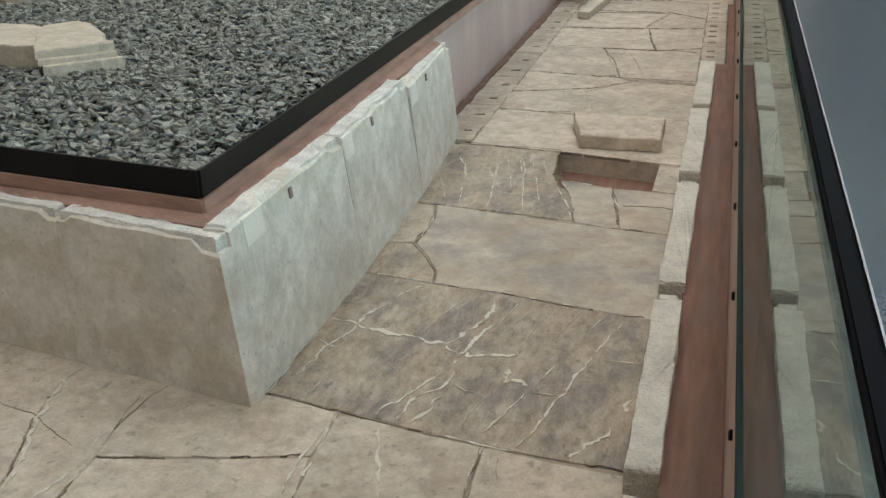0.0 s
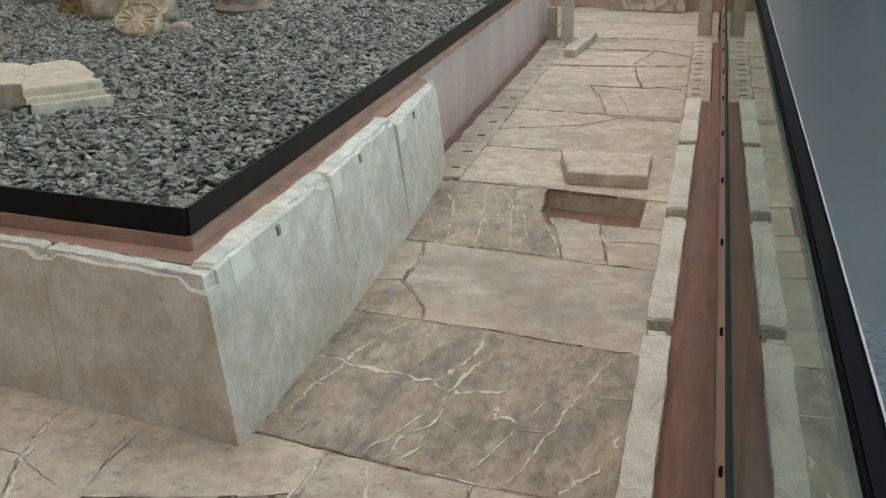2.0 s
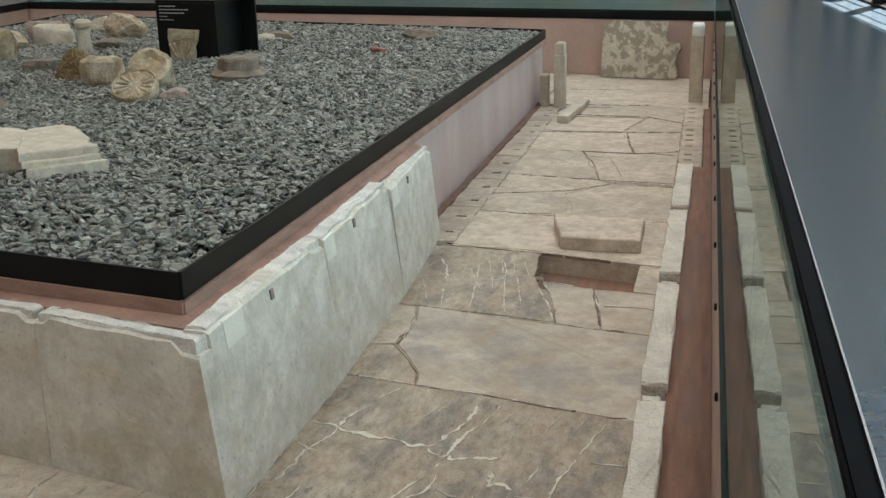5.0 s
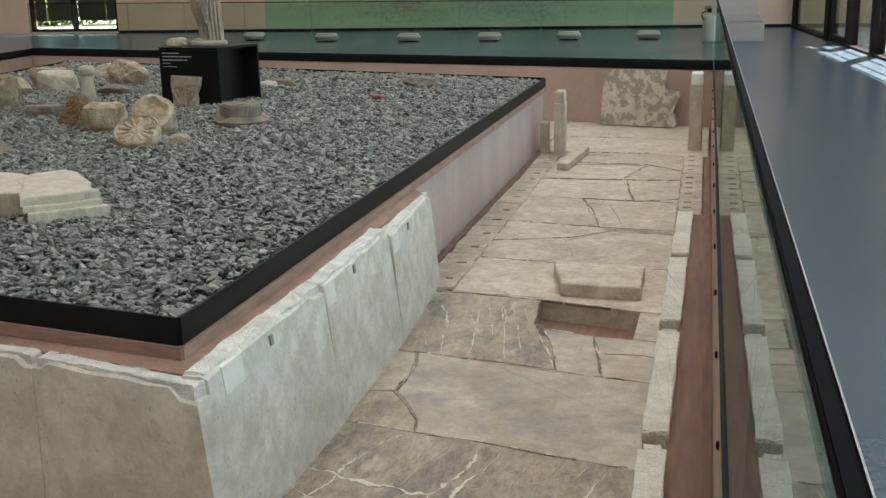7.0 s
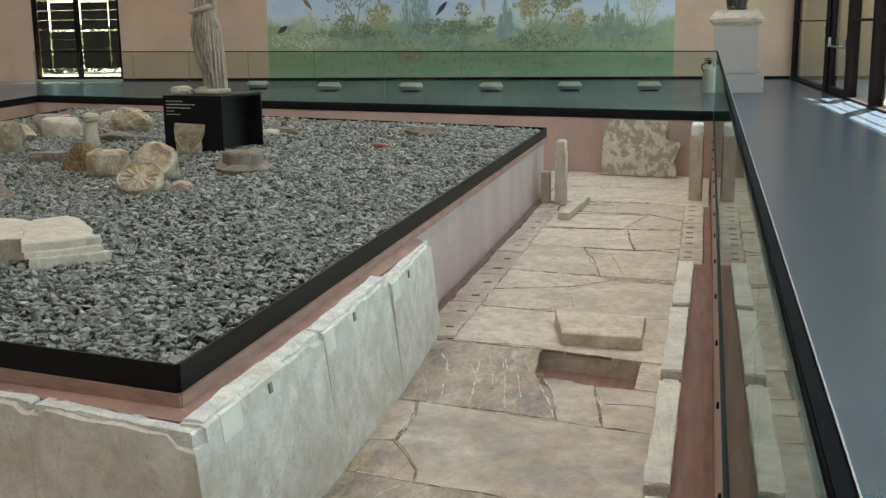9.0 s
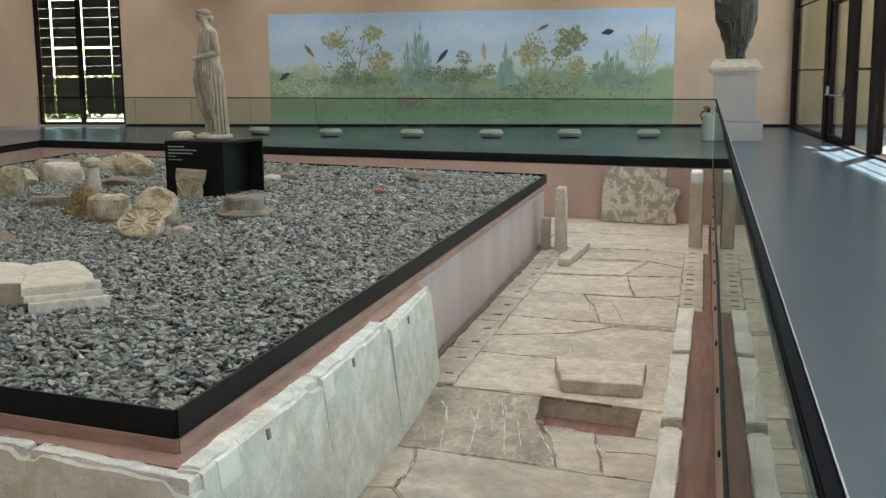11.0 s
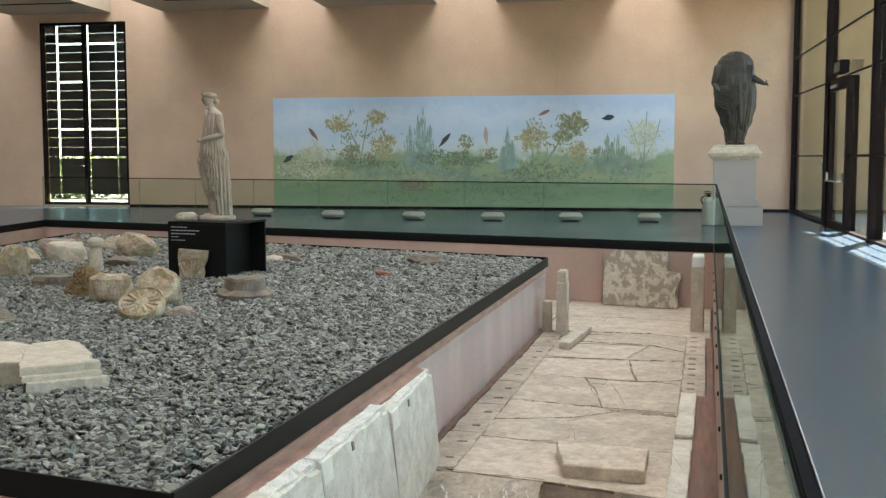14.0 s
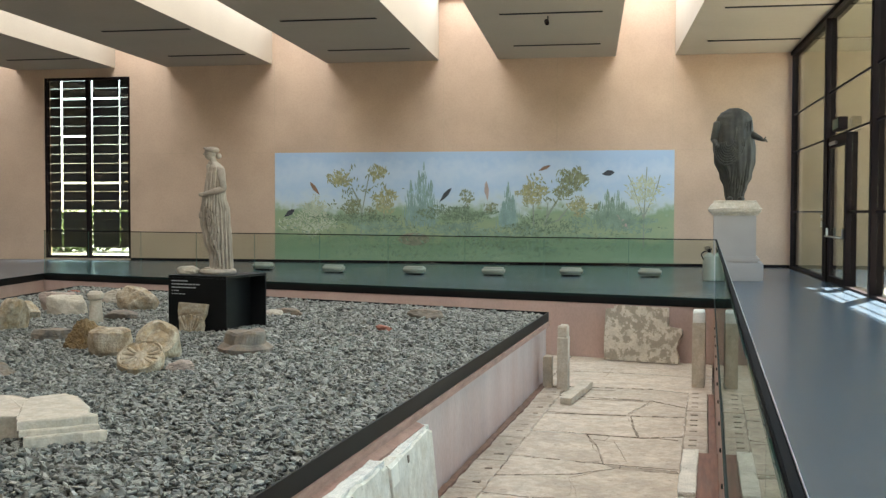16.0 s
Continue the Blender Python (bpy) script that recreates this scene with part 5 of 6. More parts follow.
for u, z, L, w, a, m_ in ((12.95, 1.32, 0.36, 0.15, 35, P_DARK), (12.24, 1.97, 0.45, 0.12, 128, P_BRN), (8.70, 1.80, 0.50, 0.13, 50, P_DARK), (7.61, 1.90, 0.52, 0.13, 95, P_PINK), (6.12, 2.49, 0.36, 0.1, 25, P_BRN), (4.50, 2.36, 0.34, 0.16, 10, P_DARK), (4.12, 1.10, 0.5, 0.13, 130, P_PINK)):
    c, s = -math.cos(radians(a)), math.sin(radians(a))
    shape = [(-0.5, 0.0), (-0.2, 0.35), (0.1, 0.5), (0.36, 0.3), (0.5, 0.1), (0.34, -0.25), (0.0, -0.45), (-0.25, -0.2)]
    part("painted_shape", flat([(u + c * p * L - s * q * w, z + s * p * L + c * q * w) for p, q in shape], 0.003), m_, mural, "plain painted patch", local=True)
part("painted_basin", flat([(9.53 + 0.42 * math.cos(k * 0.3927), 0.64 + 0.17 * math.sin(k * 0.3927)) for k in range(16)], 0.003), paint("paint_basin", (0.34, 0.30, 0.225), 0.5, 9), mural, "brownish oval painted patch", local=True)

# ---- statues ----
def figure(rings, seg, folds, rng):
    """A draped standing form: ellipses (z, cx, cy, rx, ry, fold) joined, with upright folds."""
    bm, rows = bmesh.new(), []
    zs = [r[0] for r in rings]
    steps = 90
    ph = [rng.uniform(0, 6.28) for _ in range(6)]
    for i in range(steps + 1):
        z = zs[0] + (zs[-1] - zs[0]) * i / steps
        j = max(k for k in range(len(rings) - 1) if zs[k] <= z + 1e-9)
        t = (z - zs[j]) / (zs[j + 1] - zs[j])
        t = t * t * (3 - 2 * t)
        a = [p + (q - p) * t for p, q in zip(rings[j], rings[j + 1])]
        row = []
        for k in range(seg):
            th = 2 * math.pi * k / seg
            f = a[5] * (math.sin(th * folds + ph[0] + 0.8 * math.sin(z * 3 + ph[1])) * 0.6 + math.sin(th * (folds * 2 + 1) + ph[2] + z * 1.5) * 0.4)
            f += 0.25 * a[5] * noise.noise(Vector((math.cos(th) * 3, math.sin(th) * 3, z * 6)))
            row.append(bm.verts.new((a[1] + (a[3] + f) * math.cos(th), a[2] + (a[4] + f) * math.sin(th), z)))
        rows.append(row)
    for r0, r1 in zip(rows, rows[1:]):
        for k in range(seg):
            m = (k + 1) % seg
            bm.faces.new((r0[k], r0[m], r1[m], r1[k]))
    bm.faces.new(rows[0][::-1]), bm.faces.new(rows[-1])
    return bm


def limb(a, b, ra, rb, seg=12):
    a, b = Vector(a), Vector(b)
    bm = lathe([(ra * 0.6, -ra * 0.5), (ra, 0), ((ra + rb) / 2, (b - a).length / 2), (rb, (b - a).length), (rb * 0.6, (b - a).length + rb * 0.5)], seg)
    bm.transform(Matrix.Translation(a) @ (b - a).to_track_quat("Z", "Y").to_matrix().to_4x4())
    return bm


def ball(c, r, sub=3, scale=(1, 1, 1)):
    bm = bmesh.new()
    bmesh.ops.create_icosphere(bm, subdivisions=sub, radius=r)
    bm.transform(Matrix.Translation(c) @ Matrix.Diagonal((*scale, 1)))
    return bm


rs = random.Random(3)
# draped standing statue, seen from its side; x points to the viewer's left, y to the viewer
lady = figure([(0.03, -0.042, 0, 0.127, 0.15, 0.022), (0.22, -0.034, 0, 0.120, 0.14, 0.030), (0.39, 0.004, 0, 0.146, 0.145, 0.032), (0.63, 0.034, 0, 0.165, 0.155, 0.030), (0.78, 0.034, 0, 0.160, 0.16, 0.026),
               (0.94, 0.042, 0, 0.137, 0.165, 0.012), (1.06, 0.03, 0, 0.122, 0.165, 0.010), (1.22, 0.02, 0, 0.112, 0.18, 0.008), (1.30, 0.012, 0, 0.092, 0.165, 0.004), (1.345, 0.02, 0, 0.06, 0.10, 0.0), (1.375, 0.05, 0, 0.044, 0.05, 0.0), (1.44, 0.07, 0, 0.042, 0.045, 0.0)], 180, 13, rs)
extra = [ball((0.09, 0, 1.475), 0.068, 3, (1.05, 0.85, 1.2)), ball((-0.015, 0, 1.445), 0.036), ball((0.065, 0, 1.515), 0.078, 3, (1.15, 0.95, 0.6)), limb((0.12, 0, 1.53), (0.165, 0, 1.545), 0.022, 0.012, 10), limb((0.155, 0, 1.475), (0.168, 0, 1.462), 0.011, 0.009, 8),
         limb((-0.036, 0.15, 1.26), (-0.072, 0.185, 1.04), 0.052, 0.042), limb((-0.072, 0.185, 1.04), (0.175, 0.15, 0.97), 0.042, 0.026), ball((0.19, 0.15, 0.97), 0.03, 2, (1.3, 1, 0.9)), limb((-0.02, -0.15, 1.26), (0.07, -0.18, 1.08), 0.05, 0.042), limb((0.07, -0.18, 1.08), (0.085, -0.02, 1.34), 0.04, 0.028),
         ball((0.085, 0.0, 1.355), 0.032, 2), limb((0.11, 0.02, 1.33), (0.105, 0.06, 1.20), 0.026, 0.022), limb((0.105, 0.06, 1.20), (0.135, 0.12, 0.97), 0.020, 0.026), ball((0.20, 0.0, 0.72), 0.045, 2, (0.7, 1, 1.3)),
         ball((0.10, 0.05, 0.065), 0.045, 2, (1.7, 0.8, 0.55)), ball((0.02, 0.1, 0.06), 0.04, 2, (1.7, 0.8, 0.55))]
for k, (x, end) in enumerate(((0.135, 0.60), (0.105, 0.48), (0.075, 0.36), (0.045, 0.26), (0.015, 0.10), (-0.03, 0.06), (-0.075, 0.06), (-0.115, 0.06))):
    d = 0.155 * math.sqrt(max(0.15, 1 - ((x - 0.03) / 0.18) ** 2))
    for q in range(4 if k < 5 else 1):
        z_hi, z_lo = (0.92 - (0.92 - end) * q / 4, 0.92 - (0.92 - end) * (q + 1) / 4) if k < 5 else (0.95 - 0.03 * k, end)
        dx = -0.05 * (0.92 - z_hi) + (0.010 if q % 2 else -0.006)
        extra.append(limb((x + dx, d + 0.004, z_hi), (x - 0.05 * (0.92 - z_lo) + (0.014 if q % 2 == 0 else 0), d + 0.010, z_lo), 0.010, 0.019, 8))
plinth = lathe([(0.215, 0.0), (0.225, 0.02), (0.22, 0.05), (0.19, 0.06)], 28)
b = join([lady, *extra, plinth])
b.transform(pose(-5.96, 12.45, 0.572, 0, 0, 205) @ Matrix.Scale(1.02, 4))
solo("statue", b, M_MARBLE, "weathered marble statue of a draped standing figure", "statue", smooth=True)

toga = figure([(0.0, 0.02, 0, 0.17, 0.15, 0.01), (0.12, 0.02, 0, 0.19, 0.16, 0.016), (0.25, 0.035, 0, 0.215, 0.18, 0.024), (0.49, 0.04, 0, 0.30, 0.23, 0.030), (0.80, 0.01, 0, 0.395, 0.26, 0.024), (1.05, 0.01, 0, 0.405, 0.26, 0.018),
               (1.30, 0.0, 0, 0.385, 0.245, 0.012), (1.50, -0.01, 0, 0.375, 0.22, 0.010), (1.66, 0.0, 0, 0.345, 0.20, 0.008), (1.76, 0.0, 0, 0.28, 0.17, 0.006), (1.83, 0.0, 0, 0.17, 0.12, 0.004), (1.86, 0, 0, 0.10, 0.08, 0)], 140, 9, rs)
sag = []
for k in range(8):
    r0 = 0.06 + 0.030 * k
    pts = [Vector((-0.10 + r0 * 1.15 * math.cos(t) + 0.02 * math.sin(t), -0.235 - 0.03 * abs(math.sin(t)) + 0.10 * max(0.0, r0 * abs(math.cos(t)) - 0.12), 1.18 + r0 * 1.75 * math.sin(t) + 0.16 * r0 * math.cos(t))) for t in [math.pi + math.pi * q / 10 for q in range(11)]]
    sag += [limb(p, q, 0.017, 0.017, 8) for p, q in zip(pts, pts[1:])]
for k in range(6):
    sag.append(limb((0.33 - 0.06 * k, -0.13 - 0.02 * k, 1.60 - 0.03 * k), (0.20 - 0.05 * k, -0.19 - 0.006 * k, 0.25 + 0.06 * (k % 3)), 0.018, 0.026, 8))
b = join([toga, *sag, limb((-0.33, -0.08, 1.55), (-0.40, -0.10, 1.22), 0.09, 0.075), limb((-0.40, -0.10, 1.22), (-0.35, -0.28, 1.10), 0.06, 0.045), ball((-0.34, -0.31, 1.09), 0.05, 2, (0.9, 1.3, 0.8)), limb((0.34, -0.08, 1.32), (0.52, -0.20, 1.22), 0.075, 0.045), ball((0.56, -0.22, 1.20), 0.045, 2, (1.5, 0.8, 0.7)), limb((0.57, -0.22, 1.21), (0.63, -0.24, 1.16), 0.016, 0.012, 8), limb((0.57, -0.22, 1.22), (0.60, -0.24, 1.26), 0.016, 0.012, 8),
          ball((-0.08, -0.14, 0.03), 0.085, 2, (0.8, 1.6, 0.6)), ball((0.14, -0.17, 0.03), 0.085, 2, (0.9, 1.6, 0.6))])
b.transform(pose(0.53, 22.62, 1.605, 0, 0, 0))
solo("statue", b, M_BRONZE, "dark bronze headless statue in a toga on a pedestal", "statue", smooth=True)

ped = thing("statue_pedestal", pose(0.55, 22.62, 0), "grey pedestal with an old moulded stone cap", "pedestal")
part("base", bbox(-0.55, -0.53, 0.001, 0.55, 0.53, 0.36, 0.006), M_GREY, ped, local=True)
part("plinth", bbox(-0.48, -0.46, 0.3605, 0.48, 0.46, 0.48, 0.03), M_GREY, ped, local=True)
part("shaft", bbox(-0.41, -0.40, 0.4805, 0.41, 0.40, 1.30, 0.006), M_GREY, ped, local=True)
cap = bmesh.new()
for r, z in ((0.43, 1.301), (0.45, 1.34), (0.50, 1.38), (0.515, 1.44), (0.47, 1.50), (0.42, 1.56), (0.40, 1.60)):
    ring = []
    for k in range(4):
        for q in range(8):
            t = q / 8
            c0, c1 = [(-1, -1), (1, -1), (1, 1), (-1, 1)][k], [(1, -1), (1, 1), (-1, 1), (-1, -1)][k]
            ring.append(cap.verts.new(((c0[0] + (c1[0] - c0[0]) * t) * r + rs.uniform(-0.012, 0.012), (c0[1] + (c1[1] - c0[1]) * t) * r * 0.97 + rs.uniform(-0.012, 0.012), z + rs.uniform(-0.008, 0.008) * (z > 1.31))))
    if r != 0.43:
        for k in range(32):
            cap.faces.new((prev[k], prev[(k + 1) % 32], ring[(k + 1) % 32], ring[k]))
    else:
        cap.faces.new(ring[::-1])
    prev = ring
cap.faces.new(prev)
part("cap", cap, M_PALE, ped, "broken pale stone cap", local=True)

ext = thing("fire_extinguisher", pose(0.06, 22.05, 0), "white fire extinguisher standing on the walkway", "fire extinguisher")
part("cylinder", lathe([(0.10, 0.001), (0.125, 0.02), (0.125, 0.40), (0.11, 0.48), (0.05, 0.54), (0.035, 0.56)], 24), M_WHITE, ext, smooth=False, local=True)
valve = part("valve", join([lathe([(0.035, 0.561), (0.04, 0.60), (0.03, 0.62)], 16), bbox(-0.09, -0.015, 0.621, 0.05, 0.015, 0.645, 0.004), bbox(-0.10, -0.015, 0.66, 0.03, 0.015, 0.68, 0.004)]), M_ALU, ext, local=True)
hose = [Vector((-0.04 - 0.11 * math.sin(t), -0.05, 0.60 - 0.26 * (t / 3.14) + 0.05 * math.sin(t))) for t in [3.14 * k / 8 for k in range(9)]]
part("hose", join([limb(p, q, 0.012, 0.012, 8) for p, q in zip(hose, hose[1:])]), M_ALU, valve, local=True)

# pale rounded blocks along the far walkway
first = None
for x, y in ((-9.97, 23.2), (-8.03, 22.6), (-6.14, 22.48), (-4.41, 22.56), (-2.78, 22.83), (-1.14, 22.9)):
    if first is None:
        first = thing("floor_light", pose(x, y, 0), "low white rounded floor light below the mural", "floor light", "floor lights along the mural")
        bb = bbox(-0.24, -0.13, 0.03, 0.24, 0.13, 0.18, 0.0)
        bmesh.ops.bevel(bb, geom=bb.edges[:], offset=0.04, segments=3, affect="EDGES")
        part("housing", bb, M_WHITE, first, smooth=True, local=True)
        part("foot", bbox(-0.18, -0.09, 0.001, 0.18, 0.09, 0.0295), M_ALU, first, local=True)
    else:
        copy_thing(first, pose(x, y, 0))

# ---- black plinth on the gravel ----
ang = -9.8
pl = thing("display_plinth", pose(-6.453, 12.085, -0.11, 0, 0, ang), "black display plinth, open on one side, carrying a statue", "plinth")
PW, PD, PT = 0.855, 0.88, 0.68
part("front_panel", bbox(0, 0, -0.05, PW, 0.03, PT - 0.031, 0.002), M_BLACK, pl, local=True)
part("top", bbox(0, 0, PT - 0.03, PW, PD, PT, 0.002), M_BLACK, pl, local=True)
part("back_panel", bbox(0, PD - 0.03, -0.05, PW, PD, PT - 0.031, 0.002), M_BLACK, pl, local=True)
part("side_panel", bbox(0, 0.031, -0.05, 0.03, PD - 0.031, PT - 0.031), M_BLACK, pl, local=True)
part("inner_panel", bbox(PW - 0.25, 0.031, -0.05, PW - 0.22, PD - 0.031, PT - 0.031), M_BLACK, pl, local=True)
for k, (w, h) in enumerate(((0.27, 0.012), (0.42, 0.012), (0.36, 0.012), (0.11, 0.008), (0.23, 0.008))):
    z = PT - 0.07 - 0.04 * k
    u = 0.05
    words = []
    while u < 0.05 + w - 0.02:
        ww = min(rs.uniform(0.02, 0.06), 0.05 + w - u)
        words.append(bbox(u, -0.002, z - h / 2, u + ww, -0.0005, z + h / 2))
        u += ww + 0.009
    part("text_bar", join(words), M_TEXT, pl, "row of small white lettering", local=True)

# ---- stones on the gravel ----
rr = random.Random(21)
GZ = -0.130


def stone_thing(name, m, bm, x, y, label, category="stone fragment", group="", rot=0, sink=0.0, smooth=False, tilt=0):
    bm.transform(pose(x, y, GZ - sink, tilt, 0, rot))
    return solo(name, bm, m, label, category, group, smooth=smooth)


def layered(poly, rng, layers, m, name, label):
    x0, y0 = sum(p[0] for p in poly) / len(poly), sum(p[1] for p in poly) / len(poly)
    t = thing(name, pose(x0, y0, GZ), label, "stone slab")
    for z0, z1, dx, dy in layers:
        part("layer", rough_slab([(x + dx, y + dy) for x, y in poly], z0, z1, rng, 0.010, 0.05, 0.010, 0.006), m, t)
    return t


layered([(-4.13, 5.79), (-3.96, 5.98), (-3.78, 6.14), (-3.88, 6.19), (-4.00, 6.40), (-4.16, 6.57), (-4.30, 6.74), (-4.46, 6.82), (-4.62, 6.62), (-4.44, 6.28), (-4.26, 5.99)], rr,
        ((GZ - 0.02, -0.046, 0.075, -0.025), (-0.048, -0.010, 0.022, -0.02), (-0.012, 0.045, 0.0, 0.0)), M_PALE, "stone_slab", "pale layered limestone slab fragment lying on gravel")
layered([(-4.40, 5.98), (-4.262, 6.01), (-4.435, 6.30), (-4.61, 6.61), (-4.74, 6.69), (-5.20, 6.72), (-5.16, 6.35), (-4.80, 6.10)], rr, ((GZ - 0.02, 0.036, 0.0, 0.0),), M_PALE, "stone_slab", "pale limestone slab fragment beside a larger one")

b = lathe([(0.20, 0.0), (0.225, 0.05), (0.22, 0.14), (0.205, 0.24), (0.17, 0.27), (0.05, 0.275)], 36, 0.035, rr)
stone_thing("column_drum", M_STONE, b, -5.97, 9.93, "short sandy column drum standing on the gravel", "column drum")
b = lathe([(0.17, -0.13), (0.21, -0.11), (0.215, 0.03), (0.205, 0.11), (0.16, 0.125), (0.10, 0.09), (0.03, 0.095)], 40, 0.035, rr)
b.transform(pose(0, 0, 0.17, 48, 14, 0))
stone_thing("column_drum", M_STONE, b, -5.30, 9.72, "sandy stone drum tipped on its side", "column drum", rot=8)
disc = thing("carved_disc", Matrix.Translation((-5.04, 8.92, GZ + 0.125)) @ pose(0, 0, 0, 0, 0, 24) @ pose(0, 0, 0, 30, -8, 0), "round carved sandstone disc with petal ribs leaning on a drum", "carved stone")
disc_body = part("disc", lathe([(0.16, -0.075), (0.205, -0.07), (0.22, -0.01), (0.21, 0.045), (0.195, 0.055), (0.185, 0.035), (0.08, 0.03), (0.05, 0.05), (0.02, 0.055)], 40, 0.012, rr), M_STONE, disc, local=True)
for k in range(14):
    a = k * 2 * math.pi / 14
    part("petal", limb((0.06 * math.cos(a), 0.06 * math.sin(a), 0.034), (0.175 * math.cos(a), 0.175 * math.sin(a), 0.034), 0.012, 0.020, 8), M_STONE, disc_body, local=True)
stone_thing("rubble_stone", M_PINKST, rock((0.24, 0.16, 0.13), rr, 3, 0.3), -4.70, 9.02, "small pinkish broken stone on gravel", rot=20, sink=-0.04)
b = join([lathe([(0.22, 0.0), (0.265, 0.03), (0.275, 0.07), (0.235, 0.10), (0.205, 0.12), (0.20, 0.22), (0.185, 0.245), (0.04, 0.25)], 36, 0.05, rr)])
stone_thing("broken_column_foot", M_GREYST, b, -4.63, 10.33, "grey-brown round column foot fragment on gravel", "column fragment")
stone_thing("rubble_stone", M_OCHRE, rock((0.34, 0.34, 0.40), rr, 4, 0.35, 2.2), -6.48, 10.24, "ochre porous tufa lump on gravel", sink=-0.10)
stone_thing("rubble_stone", M_GREYST, rock((0.46, 0.34, 0.20), rr, 3, 0.18, square=0.5), -7.19, 10.83, "low grey block with rounded edges", rot=12, sink=-0.06)
stone_thing("rubble_stone", M_GREYST, rock((0.36, 0.26, 0.09), rr, 3, 0.2), -7.05, 11.6, "flat dark grey stone on gravel", sink=-0.02)
post = join([lathe([(0.095, 0.0), (0.09, 0.10), (0.08, 0.26), (0.075, 0.31)], 24, 0.02, rr), lathe([(0.07, 0.311), (0.10, 0.34), (0.105, 0.40), (0.08, 0.44), (0.03, 0.45)], 24, 0.03, rr)])
stone_thing("small_column", M_PALE, post, -7.75, 12.56, "short worn column stump with a knobbed top", "column stump")
stone_thing("rubble_stone", M_PALE, rock((0.50, 0.36, 0.33), rr, 3, 0.12, square=0.8), -8.83, 13.58, "pale squared building stone lying on gravel", rot=10, sink=-0.10)
stone_thing("rubble_stone", M_PINKST, rock((0.52, 0.36, 0.36), rr, 3, 0.2, square=0.4), -9.31, 14.04, "reddish weathered stone leaning behind a block", rot=30, sink=-0.12)
stone_thing("rubble_stone", M_STONE, rock((0.34, 0.34, 0.52), rr, 3, 0.2, square=0.7), -8.33, 11.62, "upright pale stone with a slanted top", rot=25, sink=-0.16, tilt=8)
stone_thing("rubble_stone", M_STONE, rock((0.34, 0.3, 0.3), rr, 3, 0.22), -9.02, 12.87, "small sandy boulder on gravel", sink=-0.09)
stone_thing("boulder", M_STONE, rock((0.58, 0.46, 0.44), rr, 4, 0.16), -8.25, 14.5, "large rounded sandy boulder on gravel", "boulder", sink=-0.15)
stone_thing("rubble_stone", M_PALE, rock((0.40, 0.36, 0.30), rr, 3, 0.2), -9.14, 15.38, "pale rounded stone behind a boulder", sink=-0.10)
stone_thing("rubble_stone", M_GREYST, rock((0.46, 0.36, 0.15), rr, 3, 0.12), -7.71, 13.1, "flat grey stone lying on gravel", sink=-0.06)
stone_thing("rubble_stone", M_PALE, rock((0.30, 0.2, 0.12), rr, 3, 0.2), -5.93, 14.2, "pale stone sliver behind the black plinth", sink=-0.03)
stone_thing("rubble_stone", M_GREYST, rock((0.62, 0.16, 0.10), rr, 3, 0.2), -5.75, 14.35, "long grey stone sliver on gravel", rot=-28, sink=-0.05, tilt=10)
stone_thing("terracotta_piece", M_BRICK, rock((0.22, 0.14, 0.10), rr, 3, 0.25, square=0.3), -3.85, 12.7, "small red terracotta fragment on gravel", "terracotta", rot=-15, sink=-0.03)
stone_thing("rubble_stone", M_GREYST, rock((0.46, 0.30, 0.17), rr, 3, 0.15, square=0.6), -3.75, 14.3, "grey flat broken slab on gravel", rot=-12, sink=-0.05)
stone_thing("terracotta_piece", M_BRICK, rock((0.34, 0.2, 0.08), rr, 3, 0.25), -11.0, 17.2, "reddish tile fragment near the platform edge", "terracotta", sink=-0.02)
stone_thing("rubble_stone", M_GREYST, rock((0.24, 0.22, 0.17), rr, 3, 0.2), -6.14, 8.39, "small grey stone at the gravel edge", sink=-0.03)
b = rock((0.32, 0.22, 0.11), rr, 3, 0.25)
b.transform(pose(-6.30, 12.33, 0.57 + 0.042))
solo("rubble_stone", b, M_PALE, "pale carved stone lump on the black plinth", "stone fragment")

# carved capital leaning on the plinth
cm = Matrix.Translation((-6.05, 11.94, GZ)) @ Matrix.Rotation(radians(ang), 4, "Z") @ pose(0, 0, 0, -9, 0, 0)
cp = thing("carved_capital", cm, "flat carved pilaster capital leaning on the black plinth", "carved stone")
bm = bmesh.new()
prof = [(-0.15, 0.0), (0.16, 0.0), (0.17, 0.10), (0.15, 0.16), (0.19, 0.24), (0.20, 0.36), (-0.20, 0.37), (-0.205, 0.26), (-0.18, 0.18)]
a_ = [bm.verts.new((x, -0.07, z)) for x, z in prof]
b_ = [bm.verts.new((x, 0.0, z)) for x, z in prof]
bm.faces.new(a_), bm.faces.new(b_[::-1])
for i in range(len(prof)):
    j = (i + 1) % len(prof)
    bm.faces.new((a_[i], b_[i], b_[j], a_[j]))
block = part("block", bm, M_STONE, cp, local=True)
for k in range(-3, 4):
    part("leaf_rib", limb((0.02 * k, -0.07, 0.03), (0.055 * k, -0.075, 0.22 - 0.012 * abs(k)), 0.012, 0.02, 8), M_STONE, block, local=True)
part("band", bbox(-0.19, -0.085, 0.235, 0.18, -0.065, 0.262, 0.006), M_STONE, block, local=True)
part("band", bbox(-0.195, -0.09, 0.31, 0.19, -0.065, 0.35, 0.008), M_STONE, block, local=True)

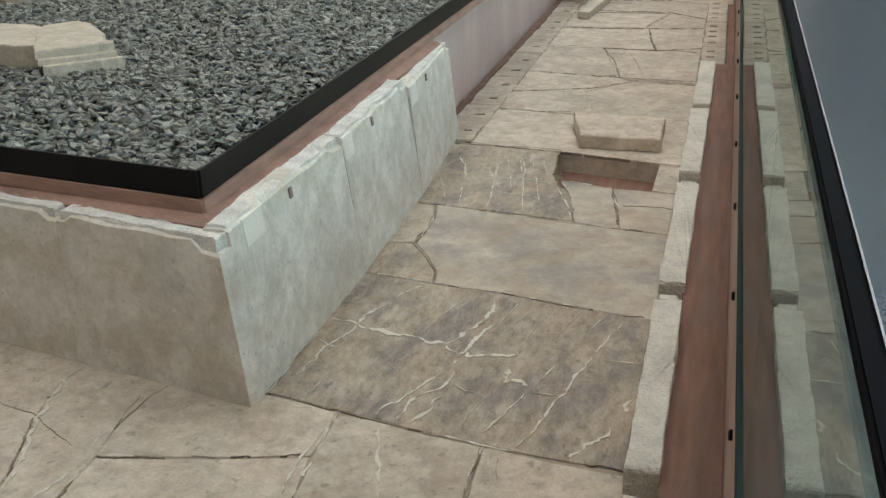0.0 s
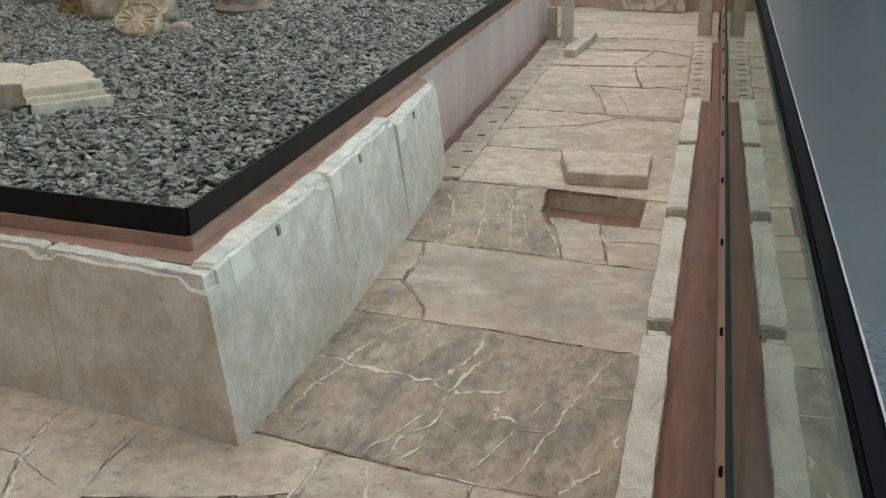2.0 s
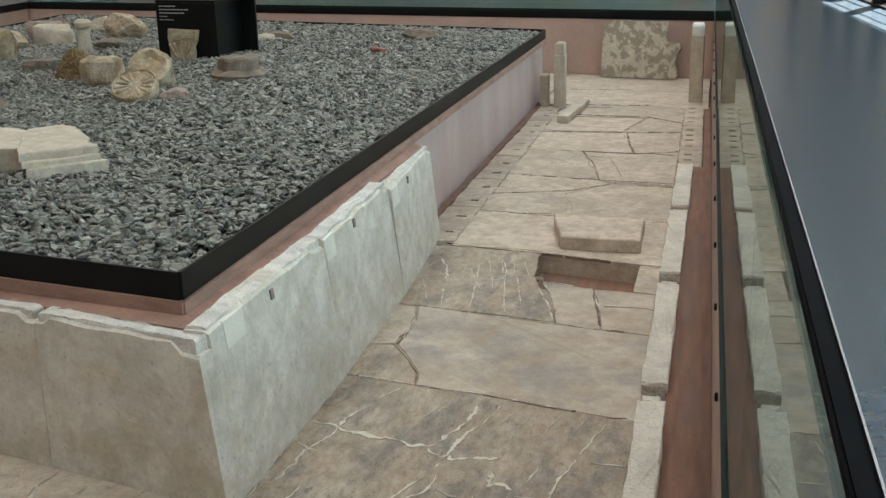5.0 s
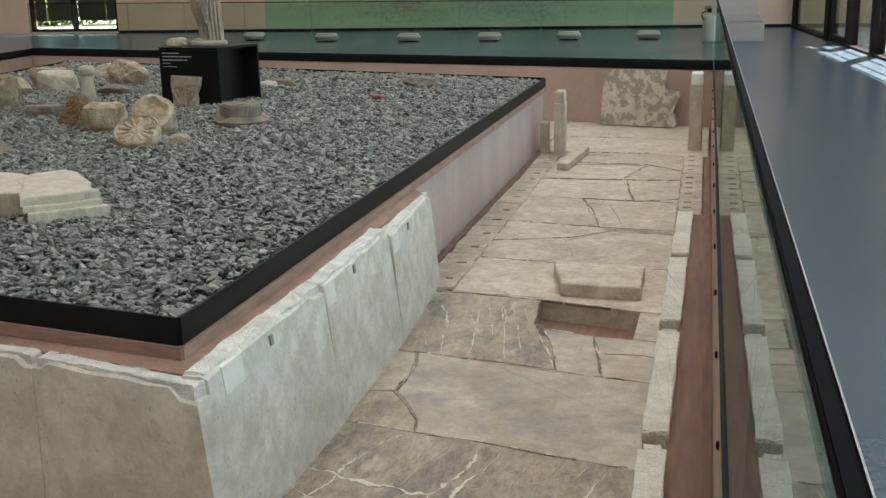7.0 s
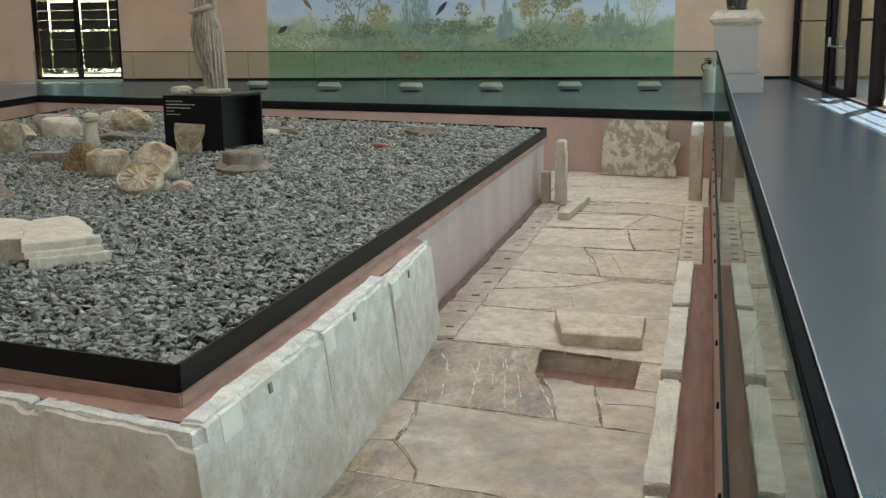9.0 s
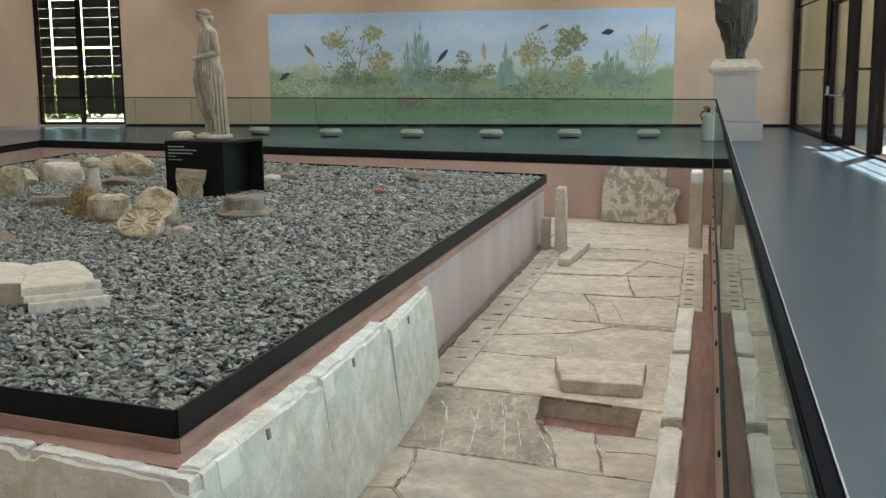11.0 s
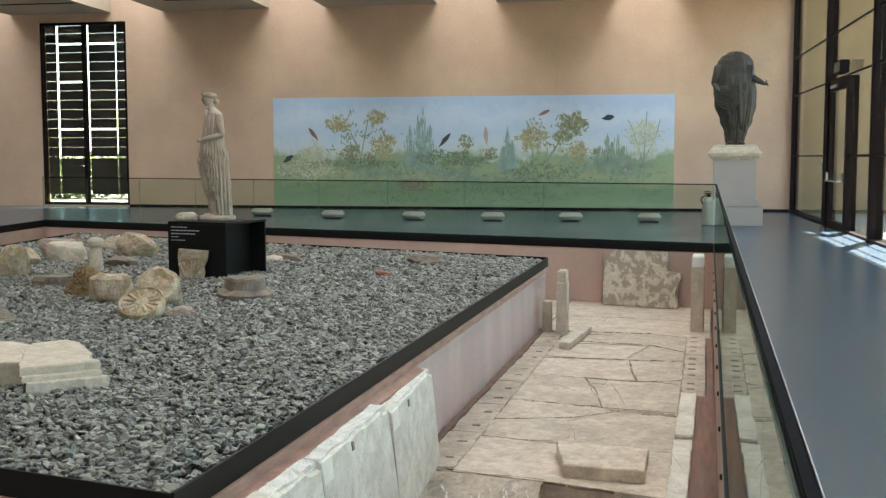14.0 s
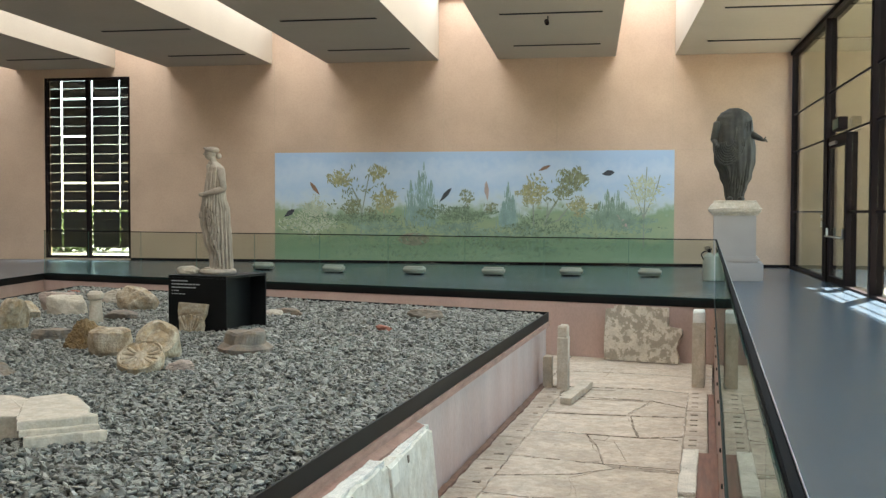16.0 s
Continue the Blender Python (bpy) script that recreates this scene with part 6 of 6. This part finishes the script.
# ---- loose stones in the trench ----
t = thing("loose_slab", pose(-0.72, 8.1, Z_PIT), "thick loose limestone slab lying beside the open pit", "stone slab")
part("slab", rough_slab([(-1.0, 7.84), (-0.39, 7.80), (-0.385, 8.1), (-0.40, 8.42), (-0.75, 8.46), (-1.13, 8.50), (-1.06, 8.15)], Z_PIT + 0.006, -0.925, rr, 0.012, 0.07, 0.012), M_SLAB, t)
for poly, z1, lab in (([(-1.925, 14.30), (-1.79, 14.28), (-1.775, 14.52), (-1.91, 14.55)], -0.16, "slender upright limestone pillar with a rounded top"), ([(-0.175, 15.0), (-0.005, 14.98), (0.0, 15.32), (-0.17, 15.32)], 0.02, "slender upright limestone pillar with pale repair at its top")):
    t = thing("stone_pillar", pose(poly[0][0], poly[0][1], Z_PIT), lab, "stone pillar", "upright stones in the trench")
    part("shaft", rough_slab(poly, Z_PIT, z1 - 0.16, rr, 0.008, 0.06, 0.012), M_PALE, t)
    cx, cy = sum(p[0] for p in poly) / 4, sum(p[1] for p in poly) / 4
    part("top", rough_slab([(cx + (x - cx) * 0.93, cy + (y - cy) * 0.95) for x, y in poly], z1 - 0.161, z1, rr, 0.012, 0.05, 0.03), M_PLASTER if z1 > -0.1 else M_PALE, t)
t = thing("stone_stub", pose(-2.08, 14.5, Z_PIT), "small notched stone post against the platform wall", "stone post")
part("post", rough_slab([(-2.13, 14.42), (-2.01, 14.42), (-2.01, 14.56), (-2.13, 14.56)], Z_PIT + 0.01, -0.60, rr, 0.006, 0.05, 0.012), M_PALE, t)
t = thing("stone_bar", pose(-1.62, 13.9, Z_PIT), "narrow worked stone bar lying on the paving", "stone bar")
part("bar", rough_slab([(-1.74, 13.26), (-1.60, 13.18), (-1.48, 14.60), (-1.62, 14.66)], Z_PIT + 0.006, Z_PIT + 0.09, rr, 0.006, 0.08, 0.012), M_PALE, t)
t = thing("inscribed_slab", Matrix.Translation((-0.98, 17.36, Z_PIT)) @ Matrix.Rotation(radians(-13.2), 4, "Z") @ pose(0, 0, 0.006, -6, 0, 0), "weathered flat slab with dark lichen leaning on the wall", "stone slab")
bm = bmesh.new()
prof = [(-0.60, 0.0), (0.59, 0.0), (0.62, 0.06), (0.57, 0.22), (0.60, 0.36), (0.655, 0.46), (0.64, 0.55), (0.50, 0.57), (0.42, 0.585), (0.415, 0.875), (-0.46, 0.885), (-0.465, 0.83), (-0.60, 0.82), (-0.61, 0.4)]
M_LICHEN = mat("lichened_slab", (0.62, 0.54, 0.43), 0.9, var=0.3, scale=5, fine=40, bump=0.6, stain=(0.29, 0.24, 0.18), stain_scale=8.5, stain_amount=0.85, stain_edge=(0.495, 0.53))
a_ = [bm.verts.new((x + rr.uniform(-0.006, 0.006), -0.09, z + 0.0)) for x, z in prof]
b_ = [bm.verts.new((x, 0.0, z)) for x, z in prof]
bm.faces.new(a_), bm.faces.new(b_[::-1])
for i in range(len(prof)):
    j = (i + 1) % len(prof)
    bm.faces.new((a_[i], b_[i], b_[j], a_[j]))
part("slab", bm, M_LICHEN, t, local=True)

# ---- outside ----
def leaf_cloud(centres, count, size, rng):
    vs, fs = [], []
    for k in range(count):
        cx, cy, cz, r = centres[rng.randrange(len(centres))]
        d = Vector((rng.gauss(0, 1), rng.gauss(0, 1), rng.gauss(0, 1))).normalized() * r * rng.uniform(0.55, 1.0)
        p = Vector((cx, cy, cz)) + d
        a = Vector((rng.gauss(0, 1), rng.gauss(0, 1), rng.gauss(0, 1))).normalized()
        b = a.cross(Vector((rng.gauss(0, 1), rng.gauss(0, 1), rng.gauss(0, 1)))).normalized()
        s = size * rng.uniform(0.6, 1.3)
        i = len(vs)
        vs += [p - a * s, p + b * s * 0.5, p + a * s, p - b * s * 0.5]
        fs.append((i, i + 1, i + 2, i + 3))
    bm = bmesh.new()
    bv = [bm.verts.new(v) for v in vs]
    for f in fs:
        bm.faces.new([bv[i] for i in f])
    return bm


ro = random.Random(9)
hc_ = []
for k in range(16):
    p = HALL @ Vector((14 + 0.75 * k, -6.5 + ro.uniform(-0.6, 0.6), 0.6 + ro.uniform(0, 0.5)))
    hc_.append((p.x, p.y, p.z, ro.uniform(0.7, 1.0)))
solo("hedge", leaf_cloud(hc_, 9000, 0.10, ro), M_LEAF, "sunlit green hedge outside the louvred window", "hedge", kind="stuff")
